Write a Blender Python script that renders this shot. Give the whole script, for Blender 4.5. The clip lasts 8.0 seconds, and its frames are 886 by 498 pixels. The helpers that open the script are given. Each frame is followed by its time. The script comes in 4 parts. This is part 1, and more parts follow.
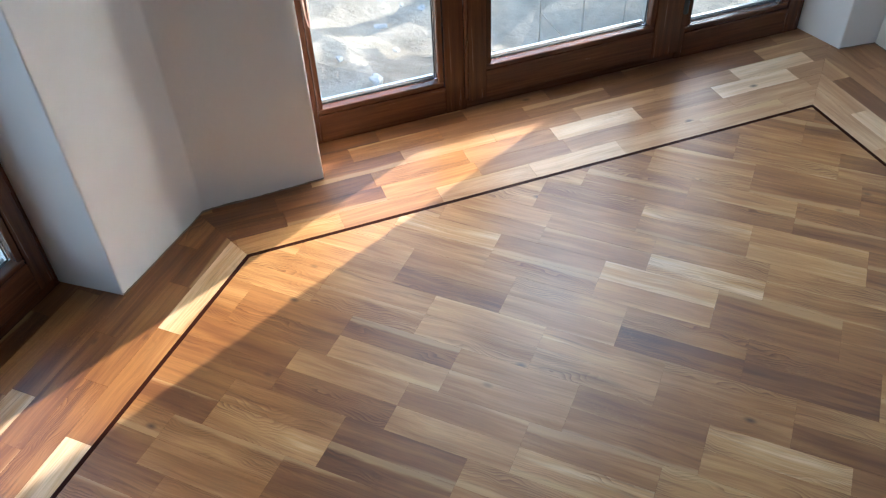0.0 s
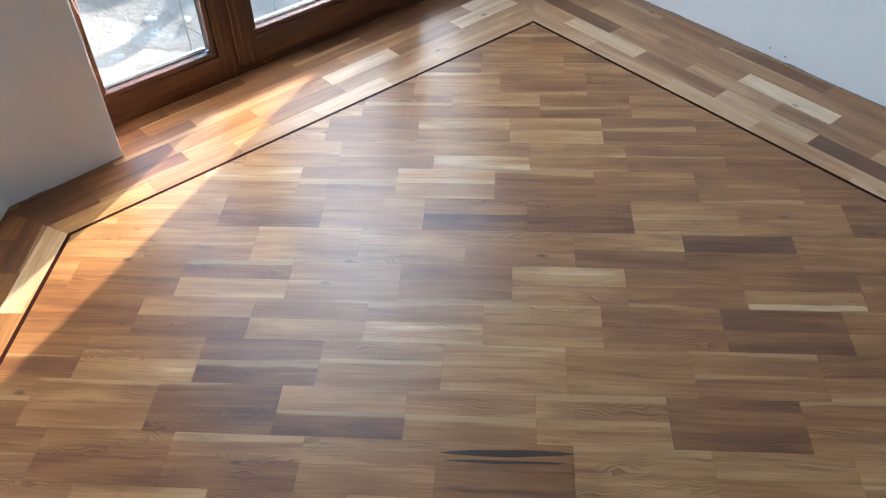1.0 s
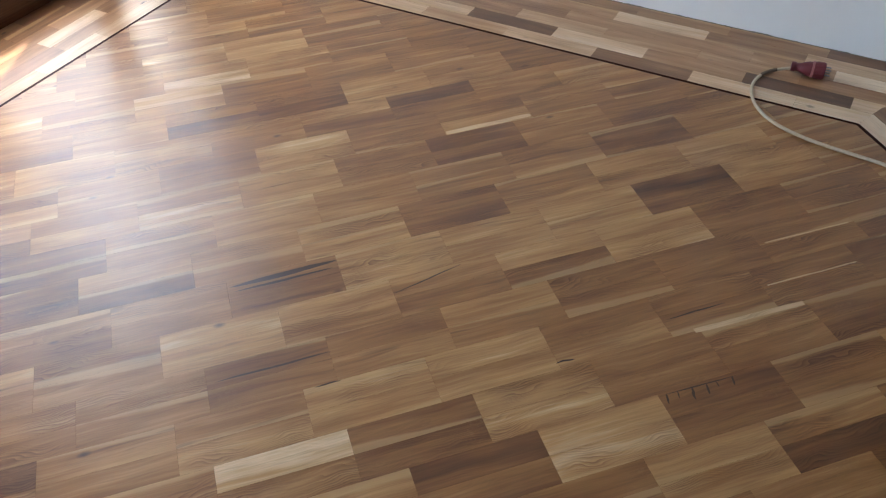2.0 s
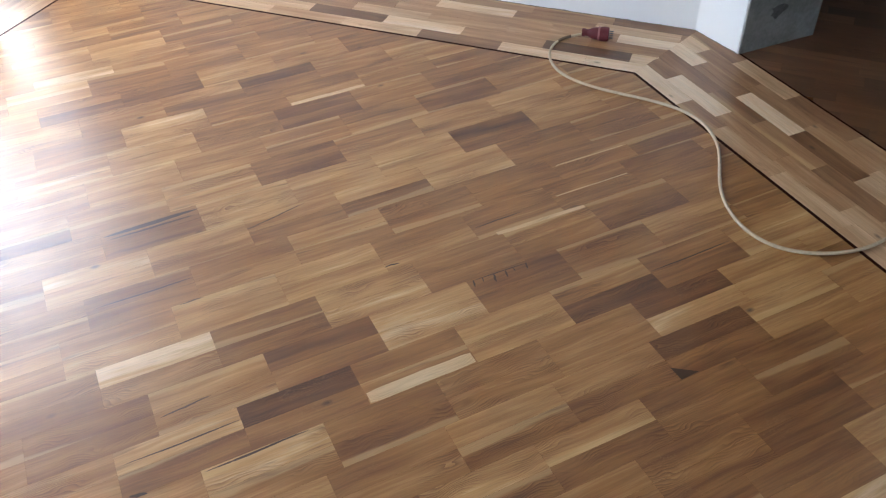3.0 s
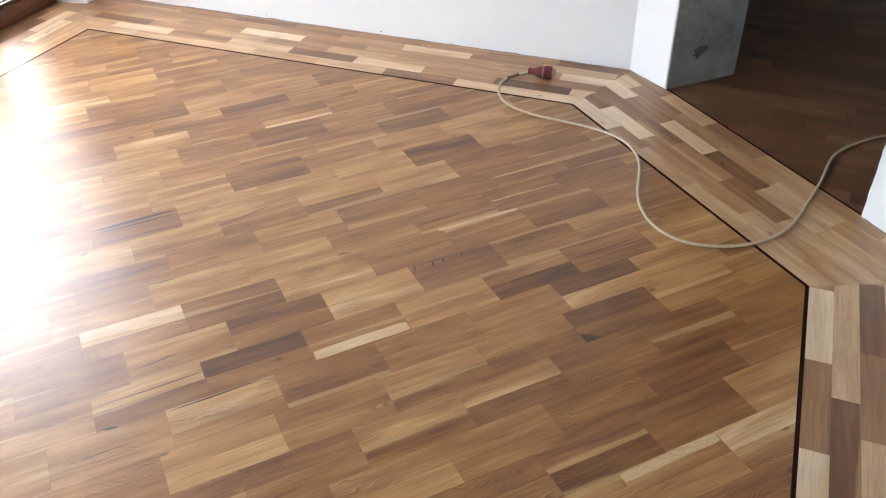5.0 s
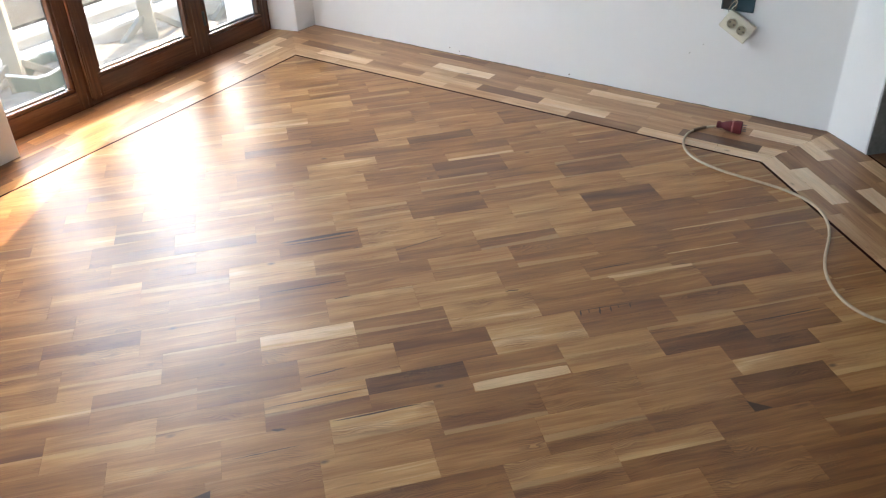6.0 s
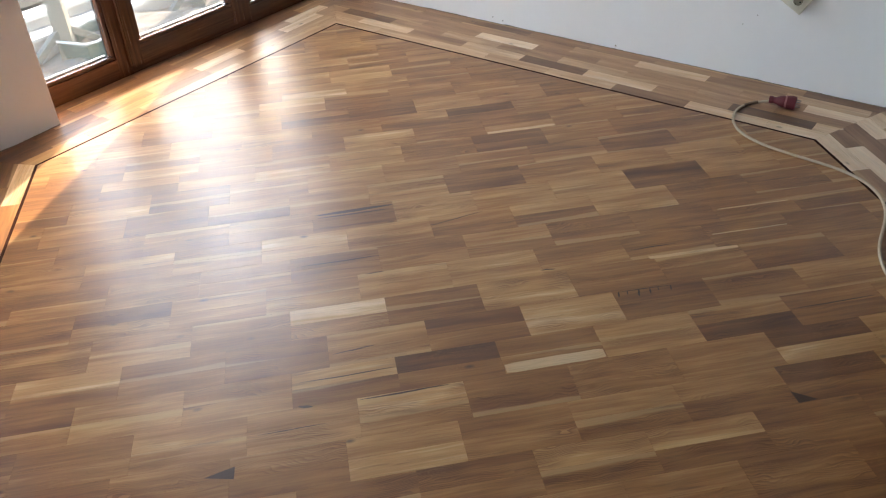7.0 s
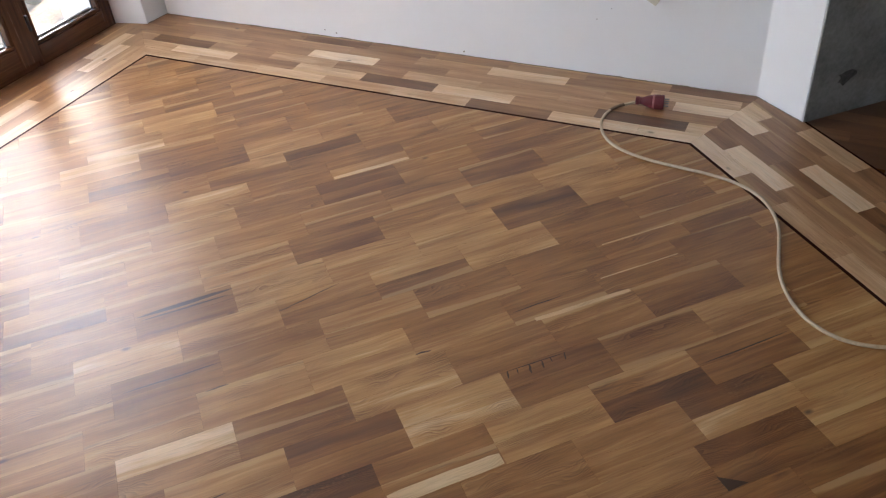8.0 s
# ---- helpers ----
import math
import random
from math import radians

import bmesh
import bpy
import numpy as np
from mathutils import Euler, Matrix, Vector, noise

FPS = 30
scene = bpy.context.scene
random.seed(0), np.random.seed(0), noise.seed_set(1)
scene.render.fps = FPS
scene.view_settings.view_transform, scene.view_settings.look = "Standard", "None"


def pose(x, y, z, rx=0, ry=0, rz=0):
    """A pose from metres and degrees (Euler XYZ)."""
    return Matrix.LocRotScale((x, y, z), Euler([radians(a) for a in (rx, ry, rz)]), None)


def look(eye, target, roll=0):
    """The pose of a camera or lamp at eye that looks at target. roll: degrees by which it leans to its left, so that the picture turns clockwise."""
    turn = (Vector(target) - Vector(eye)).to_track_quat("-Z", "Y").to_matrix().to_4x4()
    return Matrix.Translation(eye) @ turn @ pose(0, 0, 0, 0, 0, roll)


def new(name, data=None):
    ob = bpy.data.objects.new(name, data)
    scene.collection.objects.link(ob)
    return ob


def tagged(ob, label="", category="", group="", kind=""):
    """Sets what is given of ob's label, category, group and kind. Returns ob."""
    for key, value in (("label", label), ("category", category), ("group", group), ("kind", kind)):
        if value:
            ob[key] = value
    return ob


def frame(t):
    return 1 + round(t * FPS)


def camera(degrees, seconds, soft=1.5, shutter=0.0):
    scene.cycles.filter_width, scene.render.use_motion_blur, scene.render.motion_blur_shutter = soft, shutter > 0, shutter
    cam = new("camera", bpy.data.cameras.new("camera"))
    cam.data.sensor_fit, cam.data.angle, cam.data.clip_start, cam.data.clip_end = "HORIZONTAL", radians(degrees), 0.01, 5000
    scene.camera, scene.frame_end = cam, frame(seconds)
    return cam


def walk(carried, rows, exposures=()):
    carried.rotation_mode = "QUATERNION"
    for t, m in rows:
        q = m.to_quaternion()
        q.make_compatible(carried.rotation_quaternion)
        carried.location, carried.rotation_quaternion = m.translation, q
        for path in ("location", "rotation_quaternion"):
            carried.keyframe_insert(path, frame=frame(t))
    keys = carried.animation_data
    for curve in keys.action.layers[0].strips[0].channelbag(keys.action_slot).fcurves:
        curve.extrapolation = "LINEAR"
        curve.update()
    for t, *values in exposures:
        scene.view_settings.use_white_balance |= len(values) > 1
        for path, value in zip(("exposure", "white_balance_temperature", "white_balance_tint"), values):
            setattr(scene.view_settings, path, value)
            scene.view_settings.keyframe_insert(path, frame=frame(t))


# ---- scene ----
cam = camera(55.3, 8.0, soft=1.2)
PATH = [
    (0, (0.029, 0.046, 1.484), (-0.596, 1.365, 0.116), -3.0),
    (0.5, (-0.025, -0.081, 1.505), (-0.394, 1.352, 0.159), -3.7),
    (1, (0.047, -0.352, 1.481), (-0.088, 1.112, 0.124), -2.4),
    (1.5, (0.088, -0.637, 1.484), (0.197, 0.815, 0.112), -2.4),
    (2, (0.025, -0.924, 1.492), (0.437, 0.469, 0.118), -2.1),
    (2.2, (0.046, -1.051, 1.524), (0.514, 0.335, 0.16), -2.4),
    (3.3, (-0.006, -1.553, 1.545), (0.695, -0.211, 0.239), -1.2),
    (3.5, (-0.048, -1.614, 1.535), (0.695, -0.286, 0.237), -1.3),
    (4, (-0.047, -1.75, 1.55), (0.743, -0.425, 0.277), -1.5),
    (4.2, (-0.03, -1.795, 1.549), (0.768, -0.461, 0.29), -1.1),
    (5.3, (-0.005, -1.893, 1.561), (0.593, -0.373, 0.407), -1.2),
    (5.5, (-0.021, -1.894, 1.575), (0.5, -0.336, 0.435), -1.5),
    (6, (-0.039, -1.897, 1.58), (0.313, -0.265, 0.477), -2.3),
    (6.5, (-0.024, -1.896, 1.581), (0.235, -0.248, 0.477), -2.7),
    (7, (0.004, -1.841, 1.555), (0.243, -0.225, 0.4), -3.3),
    (7.5, (0.05, -1.61, 1.562), (0.381, -0.042, 0.366), -4.7),
    (8, (0.193, -1.367, 1.559), (0.692, 0.13, 0.33), -5.3),
]
SKY, SUN, WEST, SIDE, DOOR = 0.15, 2.6, 1.8, 1.2, 4.0
EXPOSURES = [(0.0, 2.45, 5350, 6), (1.0, 2.68, 5400, 8), (2.0, 2.9, 5850, 13), (3.3, 3.68, 5950, 15), (4.2, 3.98, 5900, 14), (5.3, 3.68, 6550, 16), (6.5, 2.99, 6200, 12), (7.5, 2.92, 6350, 17), (8.0, 3.05, 6450, 20)]
walk(cam, [(t, look(eye, target, roll)) for t, eye, target, roll in PATH], EXPOSURES)

# ---- light ----
SUN_AZ = Vector((0.341, 0.940))          # the sun stands over this way in the plan
SUN_EL = radians(24.0)
world = bpy.data.worlds.new("sky")
scene.world = world
world.use_nodes = True
wn = world.node_tree.nodes
sky = wn.new("ShaderNodeTexSky")
sky.sky_type, sky.sun_disc, sky.sun_elevation = "NISHITA", False, SUN_EL
sky.dust_density, sky.air_density, sky.ozone_density, sky.altitude = 3.5, 1.6, 3.0, 100
sky.sun_rotation = math.atan2(SUN_AZ.x, SUN_AZ.y)
wn["Background"].inputs["Strength"].default_value = SKY
world.node_tree.links.new(sky.outputs["Color"], wn["Background"].inputs["Color"])
sun = new("sun", bpy.data.lights.new("sun", "SUN"))
sun.data.energy, sun.data.angle, sun.data.color = SUN, radians(0.6), (1.0, 0.85, 0.67)
# the sky's light in the openings of the second door and of the unseen, added third door
for nm, mid_y, wide, power in (("west_daylight", -1.46, 1.44, WEST), ("side_daylight", 0.36, 1.26, SIDE)):
    lamp = new(nm, bpy.data.lights.new(nm, "AREA"))
    lamp.data.shape, lamp.data.size, lamp.data.size_y, lamp.data.energy, lamp.data.color = "RECTANGLE", wide, 2.05, power, (0.80, 0.90, 1.0)
    lamp.matrix_world = look((-1.72, mid_y, 1.10), (0, mid_y, 1.10))
# the high part of the sky in the upper half of the garden door
lamp = new("garden_daylight", bpy.data.lights.new("garden_daylight", "AREA"))
lamp.data.shape, lamp.data.size, lamp.data.size_y, lamp.data.energy, lamp.data.color = "RECTANGLE", 1.50, 0.95, DOOR, (0.70, 0.86, 1.0)
lamp.matrix_world = look((-0.68, 2.78, 1.72), (-0.0, 2.061, 1.60))
sun.matrix_world = look((SUN_AZ.x * 20, SUN_AZ.y * 20, 20 * math.tan(SUN_EL)), (0, 0, 0))


# ---- materials ----
def nodes_of(name):
    m = bpy.data.materials.new(name)
    m.use_nodes = True
    t = m.node_tree
    return m, t.nodes, t.links, t.nodes["Principled BSDF"]


def ramp(ns, stops):
    r = ns.new("ShaderNodeValToRGB")
    el = r.color_ramp.elements
    while len(el) < len(stops):
        el.new(0.5)
    for e, (p, c) in zip(el, stops):
        e.position, e.color = p, (*c, 1)
    return r


def maths(ns, ls, op, a, b=0.0, c=0.0):
    n = ns.new("ShaderNodeMath")
    n.operation = op
    for k, v in enumerate((a, b, c)):
        if isinstance(v, (int, float)):
            n.inputs[k].default_value = v
        else:
            ls.new(v, n.inputs[k])
    return n.outputs[0]


def mixed(ns, ls, fac, a, b, how="MIX"):
    n = ns.new("ShaderNodeMix")
    n.data_type, n.blend_type = "RGBA", how
    for k, v in ((0, fac), (6, a), (7, b)):
        if isinstance(v, (int, float)):
            n.inputs[k].default_value = v
        elif isinstance(v, tuple):
            n.inputs[k].default_value = (*v, 1)
        else:
            ls.new(v, n.inputs[k])
    return n.outputs[2]


def noisy(ns, ls, vec, scale, detail=3.0, rough=0.5, distort=0.0):
    n = ns.new("ShaderNodeTexNoise")
    n.inputs["Scale"].default_value, n.inputs["Detail"].default_value = scale, detail
    n.inputs["Roughness"].default_value, n.inputs["Distortion"].default_value = rough, distort
    if vec is not None:
        ls.new(vec, n.inputs["Vector"])
    return n.outputs["Fac"]


def scaled(ns, ls, vec, sx, sy, sz):
    n = ns.new("ShaderNodeVectorMath")
    n.operation = "MULTIPLY"
    ls.new(vec, n.inputs[0])
    n.inputs[1].default_value = (sx, sy, sz)
    return n.outputs[0]


def parquet(name, palette, by_island=False, gloss=0.52, busy=1.0):
    """Varnished oak strip: the tone by strip, grain along its own x, pale sapwood edges, rays, knots and streaks."""
    m, ns, ls, bsdf = nodes_of(name)
    co = ns.new("ShaderNodeTexCoord").outputs["Object"]
    if by_island:
        tone = ns.new("ShaderNodeNewGeometry").outputs["Random Per Island"]
        rnd = tone
    else:
        info = ns.new("ShaderNodeObjectInfo")
        rnd = info.outputs["Random"]
        sep = ns.new("ShaderNodeSeparateColor")
        ls.new(info.outputs["Color"], sep.inputs[0])
        tone = sep.outputs[0]
    shift = ns.new("ShaderNodeCombineXYZ")
    ls.new(maths(ns, ls, "MULTIPLY", rnd, 37.0), shift.inputs[0])
    ls.new(maths(ns, ls, "MULTIPLY", rnd, 91.0), shift.inputs[1])
    add = ns.new("ShaderNodeVectorMath")
    ls.new(co, add.inputs[0])
    ls.new(shift.outputs[0], add.inputs[1])
    # the grain wanders a little along the strip
    sway = ns.new("ShaderNodeCombineXYZ")
    ls.new(maths(ns, ls, "MULTIPLY", maths(ns, ls, "SUBTRACT", noisy(ns, ls, scaled(ns, ls, add.outputs[0], 5, 6, 1), 1.0, 1), 0.5), 0.020), sway.inputs[1])
    bent = ns.new("ShaderNodeVectorMath")
    ls.new(add.outputs[0], bent.inputs[0])
    ls.new(sway.outputs[0], bent.inputs[1])
    p = bent.outputs[0]

    def mark(k, below):
        """1 on that share of the strips."""
        return maths(ns, ls, "LESS_THAN", maths(ns, ls, "FRACT", maths(ns, ls, "MULTIPLY", rnd, k)), below)

    hues = ramp(ns, palette)
    wander = noisy(ns, ls, scaled(ns, ls, p, 2.6, 22, 1), 1.0, 3, 0.55, 0.4)
    grain = noisy(ns, ls, scaled(ns, ls, p, 3.5, 120, 1), 1.0, 3, 0.6)
    drift = maths(ns, ls, "ADD", maths(ns, ls, "MULTIPLY", maths(ns, ls, "SUBTRACT", wander, 0.5), 0.34 + 0.44 * busy), maths(ns, ls, "MULTIPLY", maths(ns, ls, "SUBTRACT", grain, 0.5), 0.10 + 0.28 * busy))
    ls.new(maths(ns, ls, "ADD", maths(ns, ls, "MULTIPLY_ADD", tone, 0.95, 0.005), drift), hues.inputs[0])
    col = hues.outputs[0]
    # most strips are flat-sawn: fine flame-shaped growth rings that wander along the strip
    ring = ns.new("ShaderNodeTexWave")
    ring.wave_type, ring.bands_direction, ring.wave_profile = "BANDS", "Y", "SAW"
    flame = ns.new("ShaderNodeCombineXYZ")
    ls.new(maths(ns, ls, "MULTIPLY", maths(ns, ls, "SUBTRACT", noisy(ns, ls, scaled(ns, ls, p, 5.5, 13, 1), 1.0, 2, 0.55), 0.5), 0.085), flame.inputs[1])
    curved = ns.new("ShaderNodeVectorMath")
    ls.new(p, curved.inputs[0])
    ls.new(flame.outputs[0], curved.inputs[1])
    ls.new(scaled(ns, ls, curved.outputs[0], 12, 46, 1), ring.inputs["Vector"])
    for key, v in (("Scale", 1.15), ("Distortion", 2.6), ("Detail", 3.0), ("Detail Scale", 1.6)):
        ring.inputs[key].default_value = v
    where = ramp(ns, [(0.40, (0, 0, 0)), (0.62, (1, 1, 1))])
    ls.new(noisy(ns, ls, scaled(ns, ls, p, 6, 14, 1), 1.0, 1), where.inputs[0])
    figure = maths(ns, ls, "MULTIPLY", maths(ns, ls, "POWER", ring.outputs["Fac"], 1.6), maths(ns, ls, "MULTIPLY", where.outputs[0], maths(ns, ls, "MULTIPLY", maths(ns, ls, "MULTIPLY_ADD", mark(5.9, 0.46), 0.75, 0.24), 1.0 * busy)))
    col = mixed(ns, ls, figure, col, (0.46, 0.36, 0.29), "MULTIPLY")
    # fine pores along the strip
    pores = noisy(ns, ls, scaled(ns, ls, p, 9, 330, 1), 1.0, 3, 0.7)
    pore = ramp(ns, [(0.36, (1, 1, 1)), (0.52, (0, 0, 0))])
    ls.new(pores, pore.inputs[0])
    col = mixed(ns, ls, maths(ns, ls, "MULTIPLY", pore.outputs[0], 0.22), col, (0.10, 0.05, 0.022), "MIX")
    # pale sapwood along one edge of some strips
    sep2 = ns.new("ShaderNodeSeparateXYZ")
    ls.new(co, sep2.inputs[0])
    flip = maths(ns, ls, "SUBTRACT", maths(ns, ls, "MULTIPLY", mark(3.77, 0.55), 2.0), 1.0)
    slant = maths(ns, ls, "MULTIPLY", sep2.outputs[0], maths(ns, ls, "MULTIPLY", maths(ns, ls, "SUBTRACT", maths(ns, ls, "FRACT", maths(ns, ls, "MULTIPLY", rnd, 13.1)), 0.5), 0.12))
    edge = maths(ns, ls, "ADD", maths(ns, ls, "ADD", maths(ns, ls, "MULTIPLY", sep2.outputs[1], flip), slant), maths(ns, ls, "MULTIPLY", noisy(ns, ls, scaled(ns, ls, p, 7, 40, 1), 1.0, 3, 0.6), 0.018))
    soft = ramp(ns, [(0.0, (0, 0, 0)), (1.0, (1, 1, 1))])
    ls.new(maths(ns, ls, "MULTIPLY", maths(ns, ls, "SUBTRACT", edge, maths(ns, ls, "MULTIPLY_ADD", maths(ns, ls, "FRACT", maths(ns, ls, "MULTIPLY", rnd, 23.3)), -0.020, 0.038)), 160.0), soft.inputs[0])
    sap = maths(ns, ls, "MULTIPLY", soft.outputs[0], mark(7.31, 0.0 if by_island else 0.30))
    col = mixed(ns, ls, maths(ns, ls, "MULTIPLY", sap, 0.45), col, (0.62, 0.40, 0.18), "MIX")
    # long dark mineral streaks in some strips, and small knots
    streak = ramp(ns, [(0.58, (0, 0, 0)), (0.76, (1, 1, 1))])
    ls.new(noisy(ns, ls, scaled(ns, ls, p, 4.0, 60, 1), 1.0, 3, 0.6, 0.5), streak.inputs[0])
    col = mixed(ns, ls, maths(ns, ls, "MULTIPLY", streak.outputs[0], maths(ns, ls, "MULTIPLY", mark(9.7, 0.42), 0.66 * busy)), col, (0.085, 0.030, 0.011), "MIX")
    cell = ns.new("ShaderNodeTexVoronoi")
    ls.new(scaled(ns, ls, p, 4.2, 8.0, 1), cell.inputs["Vector"])
    cell.inputs["Scale"].default_value = 1.0
    knot = ramp(ns, [(0.020, (1, 1, 1)), (0.075, (0, 0, 0))])
    ls.new(cell.outputs["Distance"], knot.inputs[0])
    col = mixed(ns, ls, maths(ns, ls, "MULTIPLY", knot.outputs[0], 0.8), col, (0.045, 0.02, 0.012), "MIX")
    # quarter-sawn rays: short pale flecks across the grain
    fleck = ramp(ns, [(0.58, (0, 0, 0)), (0.66, (1, 1, 1))])
    ls.new(noisy(ns, ls, scaled(ns, ls, p, 90, 150, 1), 1.0, 1, 0.4, 1.6), fleck.inputs[0])
    patch = ramp(ns, [(0.55, (0, 0, 0)), (0.66, (1, 1, 1))])
    ls.new(noisy(ns, ls, scaled(ns, ls, p, 5, 12, 1), 1.0, 1), patch.inputs[0])
    col = mixed(ns, ls, maths(ns, ls, "MULTIPLY", maths(ns, ls, "MULTIPLY", fleck.outputs[0], patch.outputs[0]), 0.12), col, (0.52, 0.30, 0.12), "MIX")
    ls.new(col, bsdf.inputs["Base Color"])
    # varnish: a little uneven, with faint roller and sanding marks
    geo = ns.new("ShaderNodeNewGeometry").outputs["Position"]
    wear = noisy(ns, ls, scaled(ns, ls, geo, 3, 3, 3), 1.0, 4, 0.6)
    ls.new(maths(ns, ls, "ADD", maths(ns, ls, "MULTIPLY", wear, 0.14), gloss - 0.07), bsdf.inputs["Roughness"])
    bsdf.inputs["IOR"].default_value, bsdf.inputs["Specular IOR Level"].default_value = 1.5, 0.04
    bsdf.inputs["Coat Weight"].default_value, bsdf.inputs["Coat Roughness"].default_value = 0.92, 0.35
    bsdf.inputs["Coat IOR"].default_value = 1.58
    bump = ns.new("ShaderNodeBump")
    bump.inputs["Strength"].default_value, bump.inputs["Distance"].default_value = 0.16, 0.001
    ls.new(maths(ns, ls, "ADD", pores, maths(ns, ls, "MULTIPLY", noisy(ns, ls, scaled(ns, ls, geo, 18, 18, 18), 1.0, 2), 1.2)), bump.inputs["Height"])
    ls.new(bump.outputs[0], bsdf.inputs["Normal"])
    return m


OAK = [(0.0, (0.080, 0.026, 0.008)), (0.25, (0.198, 0.074, 0.020)), (0.5, (0.352, 0.153, 0.042)), (0.75, (0.54, 0.295, 0.108)), (1.0, (0.82, 0.59, 0.36))]
BORDER = [(0.0, (0.066, 0.024, 0.010)), (0.3, (0.215, 0.090, 0.032)), (0.55, (0.45, 0.237, 0.102)), (0.8, (0.73, 0.49, 0.285)), (1.0, (0.87, 0.69, 0.49))]
# oak darkened to carry the hall's shade in its colour
HALL_SHADED = [(0.0, (0.105, 0.040, 0.015)), (0.6, (0.19, 0.080, 0.032)), (1.0, (0.29, 0.140, 0.062))]
oak, border_oak = parquet("oak_strip", OAK), parquet("border_oak", BORDER, busy=0.4)
oak_rest, shaded_hall_oak = parquet("oak_strip_rest", OAK, True), parquet("shaded_hall_oak", HALL_SHADED, True, 0.34)

wedge_wood = parquet("dark_wedge_wood", [(0.0, (0.024, 0.009, 0.004)), (1.0, (0.080, 0.030, 0.012))], True, busy=0.3)
pale_sliver = parquet("pale_sapwood_sliver", [(0.0, (0.60, 0.38, 0.175)), (1.0, (0.80, 0.58, 0.35))], True, busy=0.5)


def plain(name, base, rough, spots=0.0, scale=6.0, bump=0.0, bump_scale=40.0, metal=0.0, dark=0.6, shine=0.5):
    """Paint, plaster, metal or plastic with faint blotches at two scales and fine relief."""
    m, ns, ls, bsdf = nodes_of(name)
    co = ns.new("ShaderNodeTexCoord").outputs["Object"]
    big, small = noisy(ns, ls, co, scale, 4, 0.6), noisy(ns, ls, co, scale * 9, 3, 0.6)
    f = maths(ns, ls, "MULTIPLY", maths(ns, ls, "ADD", big, maths(ns, ls, "MULTIPLY", small, 0.5)), spots)
    ls.new(mixed(ns, ls, f, base, tuple(c * dark for c in base)), bsdf.inputs["Base Color"])
    bsdf.inputs["Metallic"].default_value = metal
    bsdf.inputs["Specular IOR Level"].default_value = shine
    ls.new(maths(ns, ls, "ADD", maths(ns, ls, "MULTIPLY", small, 0.15), rough - 0.075), bsdf.inputs["Roughness"])
    if bump:
        b = ns.new("ShaderNodeBump")
        b.inputs["Strength"].default_value, b.inputs["Distance"].default_value = bump, 0.002
        ls.new(noisy(ns, ls, co, bump_scale, 4, 0.6), b.inputs["Height"])
        ls.new(b.outputs[0], bsdf.inputs["Normal"])
    return m


plaster = plain("white_plaster", (0.85, 0.845, 0.84), 0.85, 0.10, 2.5, 0.35, 55)
raw_plaster = plain("raw_cement_plaster", (0.49, 0.475, 0.445), 0.95, 1.0, 7.0, 0.9, 30, 0, 0.35)
ceiling_grey = plain("ceiling_grey", (0.55, 0.55, 0.54), 0.9, 0.06, 3, 0.2, 50)
inlay = plain("dark_inlay", (0.034, 0.010, 0.006), 0.55, 0.4, 20, shine=0.03)
far_ground = plain("dark_far_ground", (0.045, 0.043, 0.038), 0.95, 0.6, 4, 0.3, 20, shine=0.05)
joint = plain("joint_filler", (0.20, 0.085, 0.026), 0.8, 0.5, 30, shine=0.15)
metal = plain("brushed_aluminium", (0.62, 0.62, 0.62), 0.35, 0.2, 20, 0, 40, 1.0)
rubber = plain("black_gasket", (0.02, 0.02, 0.02), 0.6, 0.2)
red_plastic = plain("red_plastic", (0.15, 0.016, 0.022), 0.5, 0.3, 30, 0.1)
worn_red = plain("worn_red_plastic", (0.42, 0.16, 0.15), 0.5, 0.5, 60)
grimy_tape = plain("grimy_tape", (0.20, 0.13, 0.075), 0.7, 0.7, 120, 0.4, 300)
cream = plain("cream_plastic", (0.66, 0.62, 0.50), 0.35, 0.12, 30)
teal = plain("teal_box_plastic", (0.006, 0.040, 0.055), 0.45, 0.3, 25)
dark_hole = plain("dark_socket_hole", (0.02, 0.018, 0.015), 0.6, 0.1)
cable_skin = plain("cable_sheath", (0.80, 0.64, 0.43), 0.6, 0.75, 110, 0.3, 300, 0, 0.42)
concrete = plain("weathered_concrete", (0.42, 0.41, 0.39), 0.9, 0.4, 2.0, 0.5, 20)
render_wall = plain("pale_render", (0.46, 0.415, 0.36), 0.9, 0.25, 1.5, 0.4, 30)
white_coping = plain("white_coping", (0.58, 0.56, 0.52), 0.8, 0.15, 3, 0.3, 30, shine=0.2)
weathered_wood = plain("weathered_grey_wood", (0.20, 0.178, 0.14), 0.85, 0.35, 8, 0.4, 60)
green_paint = plain("faded_green_paint", (0.085, 0.115, 0.092), 0.6, 0.4, 5)
steel = plain("galvanised_steel", (0.30, 0.30, 0.30), 0.45, 0.3, 30, 0, 40, 0.9)
wire_skin = plain("thin_wire", (0.25, 0.20, 0.14), 0.5, 0.4, 40)


